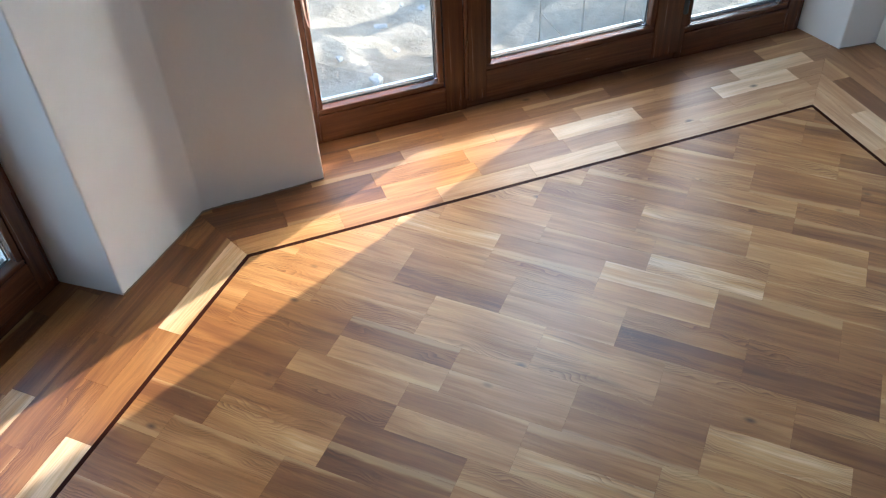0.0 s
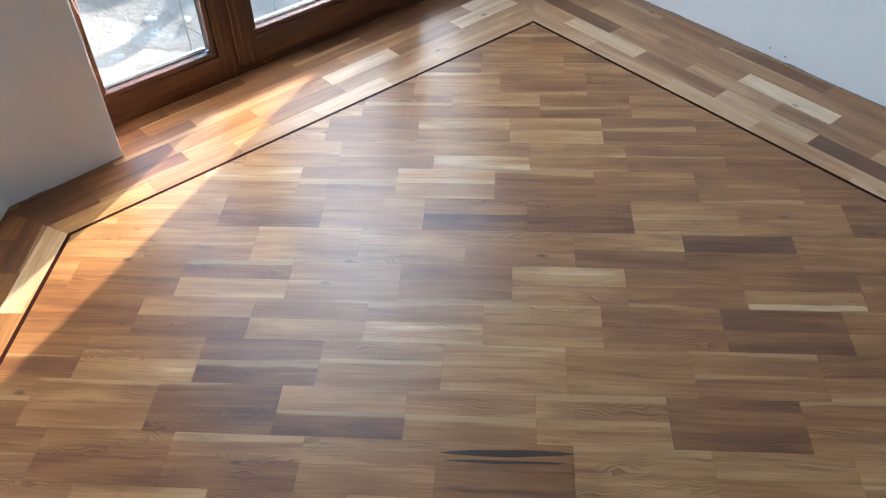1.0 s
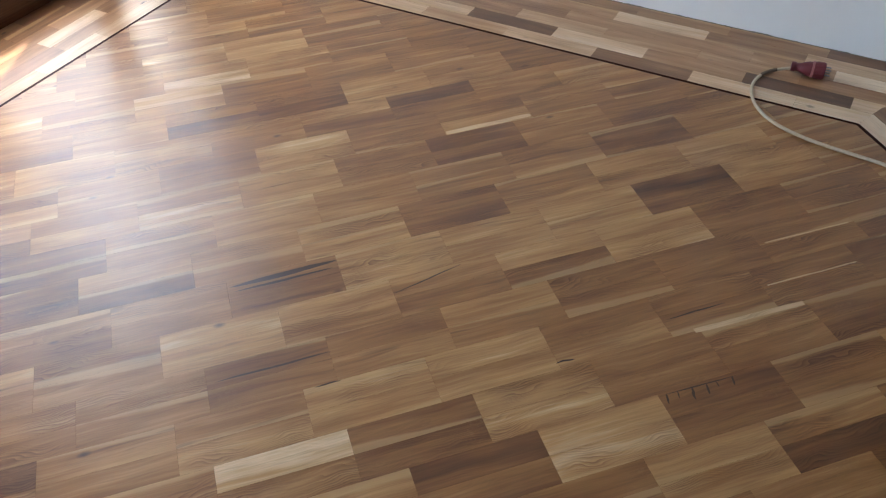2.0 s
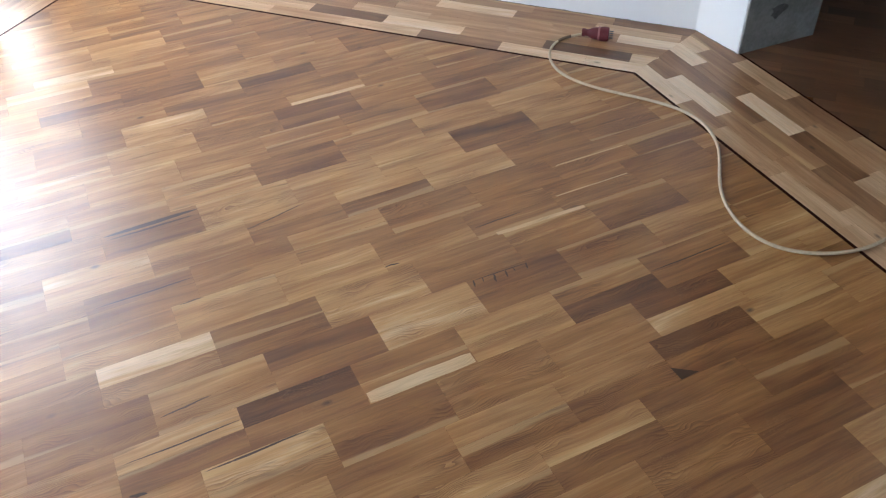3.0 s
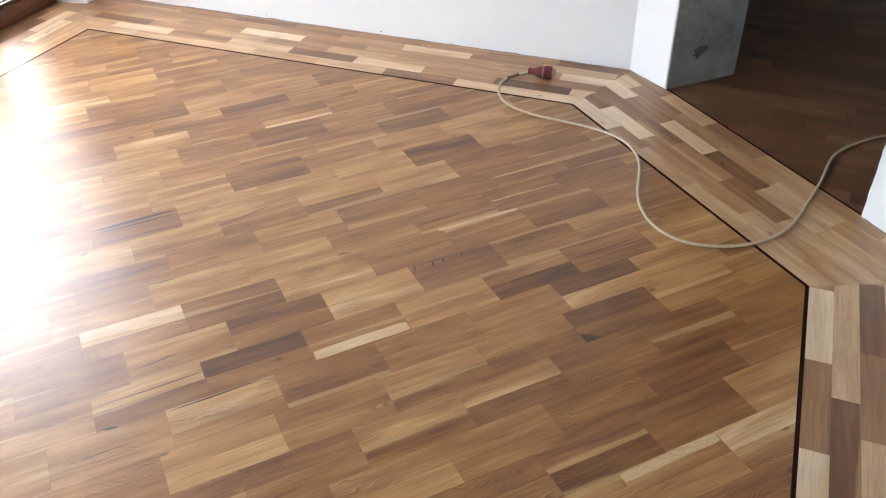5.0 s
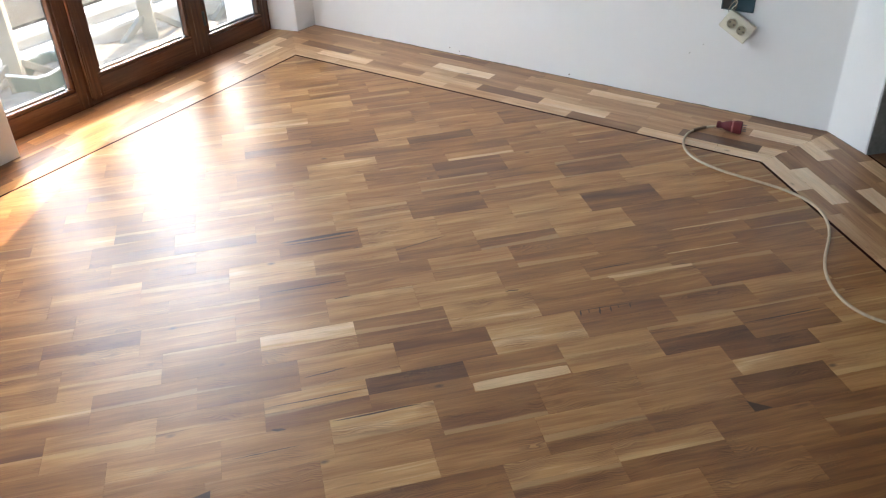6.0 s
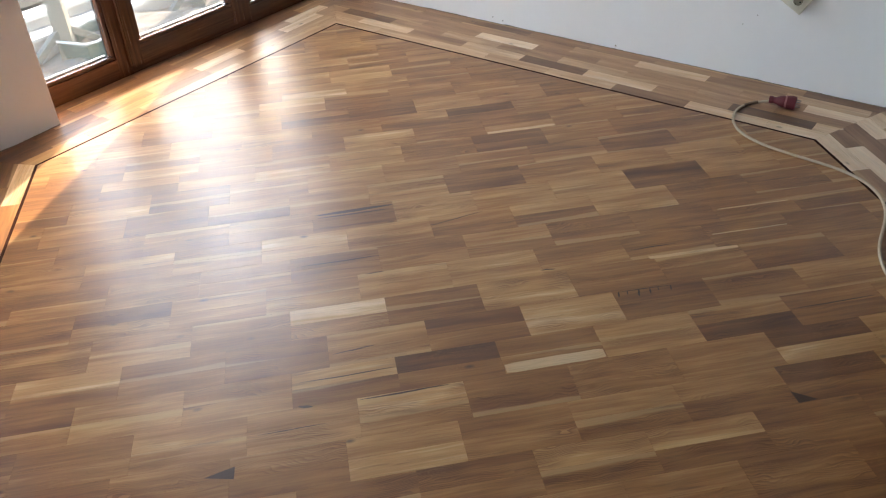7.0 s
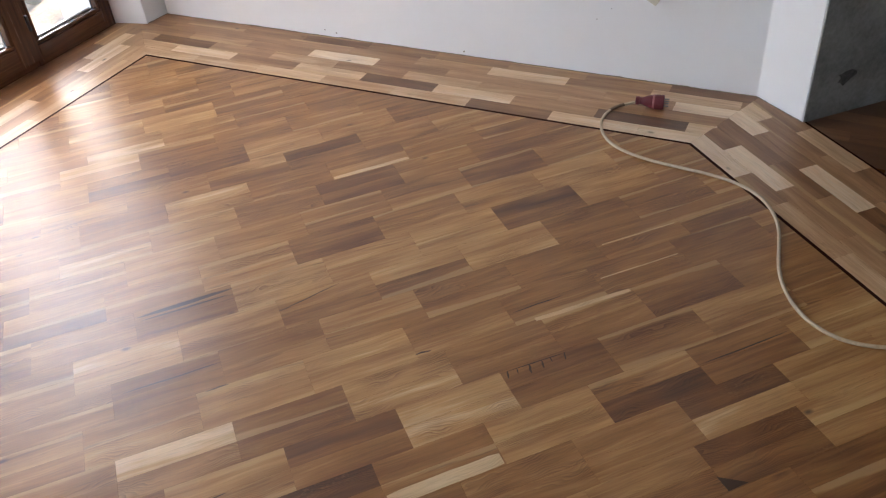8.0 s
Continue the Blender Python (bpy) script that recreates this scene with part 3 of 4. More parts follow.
part("divider", box(-0.062, -0.028, -0.006, -0.003, -0.030, 0.030, 0.001), dark_hole, junction, "black empty module")
for k, pts in enumerate(([(-0.02, -0.004, 0.02), (-0.012, -0.02, 0.01), (0.004, -0.022, -0.006), (-0.004, -0.02, -0.025), (-0.02, -0.018, -0.03), (-0.015, -0.02, -0.05)],
                         [(-0.03, -0.004, 0.025), (-0.02, -0.024, 0.03), (0.008, -0.024, 0.012), (-0.004, -0.026, -0.012), (-0.024, -0.02, -0.02), (-0.01, -0.02, -0.05)],
                         [(0.00, -0.004, 0.03), (-0.016, -0.02, 0.0), (-0.036, -0.02, -0.02), (-0.03, -0.02, -0.045), (-0.006, -0.02, -0.052)])):
    part("wire", tube_mesh(pts, 0.0016, 6), (wire_skin, cream, wire_skin)[k], junction, "loose bare-ended wire")
well_shade = plain("shaded_socket_well", (0.30, 0.25, 0.17), 0.5, 0.4, 60)
tilt = Matrix.Rotation(radians(30), 4, "Y")
socket = tagged(empty("double_socket", on_wall(2.381, 0.384, 0.022) @ tilt @ Matrix.Rotation(radians(-8), 4, "X")), "cream double wall socket hanging askew by its wires", "socket")
plate = part("faceplate", box(-0.064, 0.064, -0.014, 0.014, -0.041, 0.041, 0.004), cream, socket)
for x in (-0.024, 0.024):
    part("socket_rim", lathe([(0.0195, 0.0), (0.022, 0.002), (0.0225, 0.006), (0.020, 0.008), (0.0185, 0.0035), (0.0, 0.003)][:-1], 24), cream, plate, "round raised rim", Matrix.Translation((x, -0.014, 0)) @ Matrix.Rotation(radians(90), 4, "X"))
    # flat disc, its brown standing for the shade inside the well
    part("socket_well", lathe([(0.0186, 0.0), (0.0186, 0.0042)], 24), well_shade, plate, "flat brownish disc, coloured as a shaded socket well", Matrix.Translation((x, -0.014, 0)) @ Matrix.Rotation(radians(90), 4, "X"))
    # raised stubs, black in place of the shade inside the pin holes
    for dx, dz, rr in ((-0.0095, 0, 0.0032), (0.0095, 0, 0.0032), (0, 0.0155, 0.0022), (0, -0.0155, 0.0022)):
        part("pin_hole", lathe([(rr, 0.0), (rr, 0.0052)], 10), dark_hole, plate, "black stub, coloured as the shade in a pin hole", Matrix.Translation((x + dx, -0.014, dz)) @ Matrix.Rotation(radians(90), 4, "X"))

# cord hanging beside the door's jamb
cordp = [(-0.004, -0.006, 1.5), (-0.006, -0.008, 1.0), (-0.004, -0.010, 0.60), (0.000, -0.012, 0.42), (0.006, -0.012, 0.375), (0.012, -0.010, 0.40), (0.012, -0.008, 0.7), (0.010, -0.006, 1.2), (0.008, -0.006, 1.5)]
cord = finish("hanging_cord", tube_mesh(cordp, 0.0022, 6), plain("pale_cord", (0.62, 0.42, 0.34), 0.7, 0.2, 30), None, on_plan(dp(0, 0.400), angle_u))
tagged(cord, "thin pale cord looped down the door jamb", "cord")


# crumbs of plaster along the wall foot, and the ragged unpainted edge
def wall_foot(name, a, b, out_n, seed, lift=0.0050, label="ragged strip of old plaster along the wall foot"):
    rnd = random.Random(seed)
    bm = bmesh.new()
    n = max(6, int((b - a).length / 0.006))
    rows = []
    for k in range(n + 1):
        p = a.lerp(b, k / n)
        h = lift * (0.25 + 1.5 * max(0.0, noise.noise((p.x * 9, p.y * 9, seed))) + 0.5 * (0.5 + 0.5 * noise.noise((p.x * 40, p.y * 40, seed))) + rnd.random() ** 4 * 0.25)
        d = 0.0015 + 0.003 * rnd.random()
        rows.append([bm.verts.new((*(p - out_n * d), 0.0005)), bm.verts.new((*(p - out_n * d * 0.7), h * 0.6)), bm.verts.new((*(p + out_n * 0.002), h))])
    for r, s in zip(rows, rows[1:]):
        for k in range(2):
            bm.faces.new((r[k], s[k], s[k + 1], r[k + 1]))
    return tagged(finish(name, bm, raw_foot), label, "plaster edge", kind="structure")


raw_foot = plain("dusty_plaster_edge", (0.40, 0.335, 0.27), 0.95, 0.8, 14, 0.8, 60, 0, 0.35)
wall_foot("plaster_edge_east", WALL_D, WALL_R, nR, 1)
wall_foot("plaster_edge_chamfer", WALL_R, JAMB_R, Vector((1, 0)), 2)
wall_foot("plaster_edge_south", JAMB_L, SOUTH, Vector((1, 0)), 3)
wall_foot("plaster_edge_pier", PIER_A, PIER_B, Vector((-1, 0)), 4)
wall_foot("plaster_edge_pier_face", PIER_B, PIER_R, N, 5)
wall_foot("plaster_edge_nib", WALL_C, WALL_D, N, 6, 0.006)


# ragged plaster edge where the old frame was cut out of the opening
edge_rnd = random.Random(21)
bm = bmesh.new()
prev = None
for k in range(120):
    z = k * 2.10 / 119
    y = JAMB_L.y + 0.001 + 0.0042 * edge_rnd.random() ** 2.2
    x = JAMB_L.x - 0.0015
    now = [bm.verts.new((x, JAMB_L.y - 0.01, z)), bm.verts.new((x, y, z)), bm.verts.new((x + 0.03, y - 0.002, z))]
    if prev:
        for a in range(2):
            bm.faces.new((prev[a], prev[a + 1], now[a + 1], now[a]))
    prev = now
tagged(finish("ragged_edge", bm, plaster), "broken white plaster edge of the opening", "plaster edge", kind="structure")
# a rough hole hacked into the grey jamb, as a flat patch with the recess's shade in its colour, and small chips in the
# white wall
hacked = plain("shaded_hacked_plaster", (0.22, 0.21, 0.195), 0.95, 1.0, 60, 0.9, 90, 0, 0.25)
hole = bmesh.new()
vs = [hole.verts.new((0.040 * (0.6 + 0.6 * edge_rnd.random()) * math.cos(a), 0, 0.030 * (0.6 + 0.6 * edge_rnd.random()) * math.sin(a))) for a in [2 * math.pi * k / 14 for k in range(14)]]
mid_v = hole.verts.new((0, 0.0, 0))
for k in range(14):
    hole.faces.new((vs[k], vs[(k + 1) % 14], mid_v))
tagged(finish("plaster_hole", hole, hacked, None, Matrix.Translation((2.352, 0.6065, 0.150))), "flat dark patch for a rough hole in grey cement plaster, its shade in the colour", "hole", kind="structure")
for u, z, r in ((2.190, 0.228, 0.0022), (2.245, 0.275, 0.0020), (0.93, 0.030, 0.003), (0.99, 0.022, 0.003), (1.62, 0.018, 0.004)):
    tagged(finish("wall_chip", lathe([(r, 0.0), (r * 0.8, 0.0012), (r * 0.3, 0.0014)], 9), raw_foot, None, on_wall(u, z) @ Matrix.Rotation(radians(90), 4, "X")), "small dark chip in the white plaster", "chip", kind="structure")


# ---- outside ----
def ground():
    """The yard a storey below: churned dry soil near the house, mounded to throw shadow bands, flat beyond it, one
    sheet to the horizon.
    """
    bm = bmesh.new()
    xs = [-900, -300, -100, -40, -20] + [-12 + 0.5 * k for k in range(65)] + [28, 40, 100, 300, 900]
    grid = []
    for y in xs:
        row = []
        for x in xs:
            near = max(0.0, 1 - (Vector((x, y)) - Vector((-1, 8))).length / 18)
            z = -2.75 + near * (0.55 * noise.noise((x * 0.35, y * 0.35, 2.0)) + 0.30 * noise.noise((x * 0.9, y * 0.9, 5.0)))
            row.append(bm.verts.new((x, y, z)))
        grid.append(row)
    for a, b in zip(grid, grid[1:]):
        for k in range(len(a) - 1):
            bm.faces.new((a[k], a[k + 1], b[k + 1], b[k]))
    return tagged(finish("ground", bm, soil), "churned pale dry soil of a building yard", "ground", kind="structure")


ground()


def ground_z(p):
    near = max(0.0, 1 - (p - Vector((-1, 8))).length / 18)
    return -2.75 + near * (0.55 * noise.noise((p.x * 0.35, p.y * 0.35, 2.0)) + 0.30 * noise.noise((p.x * 0.9, p.y * 0.9, 5.0)))


rnd = random.Random(4)
for k in range(60):
    bm = bmesh.new()
    bmesh.ops.create_icosphere(bm, subdivisions=2, radius=1.0)
    for v in bm.verts:
        v.co *= 0.8 + 0.45 * noise.noise(v.co * 1.4 + Vector((k * 3.1, 0, 0)))
    p, s = dp(rnd.uniform(-2, 5), rnd.uniform(2.6, 7.4)), rnd.choice((0.03, 0.04, 0.05, 0.07))
    st = finish("stone", bm, concrete, None, Matrix.Translation((p.x, p.y, ground_z(p) + s * 0.2)) @ Matrix.Rotation(rnd.random() * 6, 4, "Z") @ Matrix.Diagonal((s * 1.5, s, s * 0.7, 1)))
    tagged(st, "broken pale stone in the dry soil", "stone", "rubble in the yard")


def beam(a, b, w, h):
    """A squared timber from a to b with eased edges."""
    a, b = Vector(a), Vector(b)
    ln = (b - a).length
    bm = box(-w / 2, w / 2, -h / 2, h / 2, 0, ln, 0.01)
    bmesh.ops.transform(bm, matrix=Matrix.Translation(a) @ (b - a).to_track_quat("Z", "Y").to_matrix().to_4x4(), verts=bm.verts)
    return bm


def at(u, off, z):
    p = dp(u, off)
    return (p.x, p.y, z)


pergola = tagged(empty("pergola"), "weathered grey timber posts with knee braces, under an added top that casts shadows", "pergola")
for u in (3.92, 6.12, 8.10):
    part("post", beam(at(u, 7.45, -2.95), at(u, 7.45, -0.35), 0.20, 0.20), weathered_wood, pergola)
    for side in (-1, 1):
        part("brace", beam(at(u + side * 0.06, 7.45, -2.25), at(u + side * 0.75, 7.45, -2.72), 0.09, 0.09), weathered_wood, pergola)
        part("brace", beam(at(u + side * 0.06, 7.45, -1.00), at(u + side * 0.62, 7.45, -0.36), 0.09, 0.09), weathered_wood, pergola)
# unseen beam and rafters, added to throw banded shadows over the yard
part("beam", beam(at(3.6, 7.45, -0.27), at(8.9, 7.45, -0.27), 0.16, 0.20), weathered_wood, pergola)
for k in range(9):
    u = 3.9 + 0.58 * k
    part("shadow_rafter", beam(at(u, 6.6, -0.12), at(u, 8.4, -0.12), 0.10, 0.14), weathered_wood, pergola)

terrace = tagged(empty("terrace_wall"), "pale rendered garden wall with white copings", "garden wall")
for off, top, cop in ((7.80, -2.41, 0.05), (8.25, -2.28, 0.07)):
    part("wall_face", slab([tuple(dp(-12, off)), tuple(dp(24, off)), tuple(dp(24, off + 0.45)), tuple(dp(-12, off + 0.45))], -3.3, top), render_wall, terrace)
    part("coping", slab([tuple(dp(-12, off - 0.05)), tuple(dp(24, off - 0.05)), tuple(dp(24, off + 0.22)), tuple(dp(-12, off + 0.22))], top + 0.001, top + cop, 0.008), white_coping, terrace, "white concrete coping")
# level ground behind the upper wall, evenly dark
part("raised_ground", slab([tuple(dp(-12, 8.70)), tuple(dp(24, 8.70)), tuple(dp(24, 13)), tuple(dp(-12, 13))], -3.3, -2.24), far_ground, terrace, "dark raised ground behind the wall")

tub = bmesh.new()
ring = [(-0.42, -0.22), (-0.30, -0.30), (0.30, -0.30), (0.42, -0.22), (0.42, 0.22), (0.30, 0.30), (-0.30, 0.30), (-0.42, 0.22)]
levels = [(0.86, 0.0), (1.0, 0.46), (1.06, 0.48), (1.06, 0.50), (0.96, 0.50), (0.82, 0.06)]
loops = [[tub.verts.new((x * s, y * s, z)) for x, y in ring] for s, z in levels]
for p_, q_ in zip(loops, loops[1:]):
    for k in range(8):
        tub.faces.new((p_[k], p_[(k + 1) % 8], q_[(k + 1) % 8], q_[k]))
tub.faces.new(loops[0][::-1])
tub.faces.new(loops[-1])
pt = dp(4.26, 7.33)
tub_ob = tagged(finish("mortar_tub", tub, green_paint, None, on_plan(pt, angle_u + 0.3, -2.86)), "faded green plastic mortar tub standing in the yard", "tub")
rim_loop = [(x * 1.075, y * 1.075, 0.502) for x, y in ring]
for k in range(8):
    a, b = Vector(rim_loop[k]), Vector(rim_loop[(k + 1) % 8])
    part("rim", tube_mesh([a, a.lerp(b, 0.33), a.lerp(b, 0.67), b], 0.018, 8), white_coping, tub_ob, "pale worn rim")

fence = tagged(empty("stake_fence"), "row of thin steel stakes with wire braces", "fence")
for k in (0, 2, 3, 4, 5, 7, 8):
    p = dp(2.02 + 0.46 * k, 5.0)
    g = ground_z(p)
    part("stake", tube_mesh([(p.x, p.y, g - 0.1), (p.x + 0.004, p.y, g + 0.4), (p.x, p.y + 0.006, g + 0.7), (p.x, p.y, g + 0.95)], 0.008, 6), steel, fence)
    if k % 2 == 0:
        q = dp(2.02 + 0.46 * (k + 1), 5.0)
        part("brace", tube_mesh([(p.x, p.y, g + 0.62), ((p.x + q.x) / 2, (p.y + q.y) / 2, g + 0.33), (q.x, q.y, g + 0.05)], 0.007, 6), steel, fence)


# ---- the wooden floor ----
W, P = 0.066, 0.2785                     # a strip's width and length
# the first joint of each pair of rows, in metres
JOINTS = {-8: 0.043, -7: 0.182, -6: 0.0, -5: 0.105, -4: 0.230, -3: 0.270, -2: 0.107, -1: 0.210, 0: 0.112, 1: 0.044, 2: 0.122, 3: 0.032, 4: 0.204,
          5: 0.130, 6: 0.200, 7: 0.010, 8: 0.078, 9: 0.237, 10: 0.118, 11: 0.028, 12: 0.127, 13: 0.068, 14: 0.163}
# the tone of strips that stand out, row by row from a first strip: 0 dark to 9 pale, a dot for any
TONES = {
    -17: (3, "4"),
    -16: (3, "66"),
    -15: (2, "668"),
    -14: (2, "246"),
    -13: (1, "4436"),
    -12: (1, "75424"),
    -11: (1, "65423"),
    -10: (0, "443424"),
    -9: (0, "366334"),
    -8: (-1, "7543356"),
    -7: (-2, "56465264"),
    -6: (-3, "565355764"),
    -5: (-4, "4657455266"),
    -4: (-4, "5662456136"),
    -3: (-4, "36570465464"),
    -2: (-4, "4545473445"),
    -1: (-4, "7436273364"),
    0: (-4, "4645374434"),
    1: (-4, "5559364534"),
    2: (-4, "3556665454"),
    3: (-4, "4255664442"),
    4: (-4, "5554554443"),
    5: (-3, "553464444"),
    6: (-2, "575437445"),
    7: (-3, "6476566344"),
    8: (-4, "3.53666354"),
    9: (-4, "55546661654"),
    10: (-4, "522563"),
    11: (-4, "52666346"),
    12: (-4, "62565452"),
    13: (-4, "526654.2"),
    14: (-4, "2367642"),
    15: (-4, "3655742"),
    16: (-4, "4754646"),
    17: (-5, "54364744"),
    18: (-5, "666653446"),
    19: (-5, "66765615"),
    20: (-5, "66362265"),
    21: (-5, "66565365"),
    22: (-4, "66564444"),
    23: (-4, "67584543"),
    24: (-4, "6658543"),
    25: (-4, "6666644"),
    26: (-3, "645734"),
    27: (-3, "657634"),
    28: (-3, "655354"),
    29: (-2, "56455"),
    30: (-1, "6444"),
    31: (-1, "6444"),
    32: (-1, "664"),
    33: (-1, "534"),
    34: (-1, "55"),
}


def clip(poly, a, b):
    """The part of a convex outline on the left of the way from a to b."""
    out = []
    d = b - a
    side = [d.x * (p.y - a.y) - d.y * (p.x - a.x) for p in poly]
    for k, p in enumerate(poly):
        q, s, t = poly[(k + 1) % len(poly)], side[k], side[(k + 1) % len(poly)]
        if s >= 0:
            out.append(p)
        if (s > 0 > t) or (s < 0 < t):
            out.append(p.lerp(q, s / (s - t)))
    return out


def inset(poly, d):
    """A convex outline drawn in by d on all sides."""
    n, out = len(poly), []
    for k in range(n):
        a, b, c = poly[k - 1], poly[k], poly[(k + 1) % n]
        e, f = (b - a).normalized(), (c - b).normalized()
        m = Vector((-e.y - f.y, e.x + f.x))
        m = m / max(0.2, m.length_squared / 2)
        out.append(b + m * d)
    return out


def area(poly):
    return 0.5 * sum(p.x * q.y - q.x * p.y for p, q in zip(poly, poly[1:] + poly[:1]))


def strip_into(verts, faces, poly, base=0.0):
    """A floor strip over an outline: eased top edges, sides down to the slab."""
    n, k0 = len(poly), len(verts)
    verts += [(p.x, p.y, base - 0.020) for p in inset(poly, 0.00004)]
    verts += [(p.x, p.y, base - 0.00018) for p in inset(poly, 0.00004)]
    verts += [(p.x, p.y, base) for p in inset(poly, 0.00016)]
    for a, b in ((0, n), (n, 2 * n)):
        for k in range(n):
            j = (k + 1) % n
            faces.append((k0 + a + k, k0 + a + j, k0 + b + j, k0 + b + k))
    faces.append(tuple(k0 + 2 * n + k for k in range(n)))


def mesh_of(name, polys, material):
    verts, faces = [], []
    for poly in polys:
        strip_into(verts, faces, poly)
    me = bpy.data.meshes.new(name)
    me.from_pydata(verts, [], faces)
    me.materials.append(material)
    me.materials.append(joint)
    me.polygons.foreach_set("material_index", [0 if f.normal.z > 0.99 else 1 for f in me.polygons])
    return me


def tidy(poly):
    out = []
    for p in poly:
        if not out or (p - out[-1]).length > 0.0008:
            out.append(p)
    if len(out) > 1 and (out[0] - out[-1]).length <= 0.0008:
        out.pop()
    return out


floor = tagged(empty("floor"), "varnished oak strip parquet laid at a slant to the walls", "floor", kind="structure")
whole = mesh_of("strip", [[Vector((-P / 2, -W / 2)), Vector((P / 2, -W / 2)), Vector((P / 2, W / 2)), Vector((-P / 2, W / 2))]], oak)
rest = []
LINE_CCW = LINE[::-1] if area(LINE) < 0 else LINE
FIELD = inset([Vector(p) for p in LINE_CCW], 0.0057)
tone_rnd = random.Random(11)
for r in range(-44, 38):
    k = r // 2
    first = JOINTS[k] if k in JOINTS else random.Random(k * 7 + 3).random() * P
    start, text = TONES.get(r, (0, ""))
    for i in range(-8, 9):
        x0, y0 = first + i * P, r * W
        poly = [Vector((x0, y0)), Vector((x0 + P, y0)), Vector((x0 + P, y0 + W)), Vector((x0, y0 + W))]
        cut = poly
        for a, b in zip(FIELD, FIELD[1:] + FIELD[:1]):
            cut = clip(cut, a, b)
            if len(cut) < 3:
                break
        tone = min(0.95, max(0.02, tone_rnd.gauss(0.47, 0.10)))
        cut = tidy(cut)
        if len(cut) < 3 or area(cut) < 0.00003:
            continue
        if 0 <= i - start < len(text) and text[i - start] != ".":
            step = int(text[i - start]) - 4.5
            tone = 0.5 + step * (0.100 if step > 0 else 0.084)
        mid = Vector((x0 + P / 2, y0 + W / 2))
        if mid.y < -1.25:
            rest.append(cut)
            continue
        me = whole if area(cut) > P * W * 0.9999 else mesh_of("strip", [[p - mid for p in cut]], oak)
        ob = new("strip", me)
        ob.parent, ob.location, ob.color = floor, (mid.x, mid.y, 0), (tone, tone, tone, 1)
ob = new("strip_field", mesh_of("strip_field", rest, oak_rest))
ob.parent = floor
tagged(ob, kind="stuff")

# the border of six strips round the field, mitred at the corners
border = tagged(empty("floor_border"), "border of lengthwise oak strips round the parquet field", "floor border", kind="structure")
BW = 0.0675
# side by side from the garden door on: the rows from the line outwards, each with its first joint, strip length and tones
ROWS_OF = {
    # outer rows' first tones are lowered to carry the shade by the pier
    0: ((-0.02, 0.28, "7567666"), (-0.16, 0.28, "1254555"), (-0.17, 0.28, "1254848"), (-0.06, 0.28, "2354558"), (-0.20, 0.28, "1243323"), (-0.10, 0.28, "2123223"), (-0.16, 0.28, "1121212")),
    1: ((-0.076, 0.33, "66767389"), (0.08, 0.33, "84728518"), (0.24, 0.33, "56465546"), ((-0.6, -0.26, 0.07, 0.40, 0.73, 1.06, 1.39, 1.72, 2.05, 2.314, 2.9), "5454945559"), (0.23, 0.33, "4545847"), (0.29, 0.33, "4344442")),
    2: (((-0.1, 0.24, 0.42, 0.70, 0.98, 1.5), "94677"), ((-0.3, -0.05, 0.085, 0.36, 0.64, 0.92, 1.2, 1.6), "8395566"), ((-0.3, 0.23, 0.45, 0.73, 1.01, 1.7), "33546"),
        ((-0.3, 0.052, 0.29, 0.555, 0.83, 1.11, 1.7), "949376"), ((-0.4, -0.02, 0.26, 0.54, 0.82, 1.1, 1.7), "845675"), ((-0.5, 0.10, 0.38, 0.66, 0.94, 1.22, 1.8), "474656")),
    3: ((0.0, 0.32, "9495"), (-0.20, 0.322, "77276"), (-0.07, 0.317, "2477"), (-0.35, 0.37, "8887"), (-0.20, 0.33, "674565"), (-0.10, 0.33, "545665")),
    # outer rows lowered in tone for the shade beside the sun patch
    5: ((2.36, 0.325, "5949"), (2.50, 0.325, "2332"), (2.30, 0.325, "13223"), (2.42, 0.325, "3822"), (2.40, 0.325, "2242"), (2.30, 0.325, "1212")),
}
outer = inset([Vector(p) for p in LINE_CCW], -0.60)[::-1] if LINE_CCW is not LINE else inset([Vector(p) for p in LINE], -0.60)
n = len(LINE)
brnd = random.Random(5)
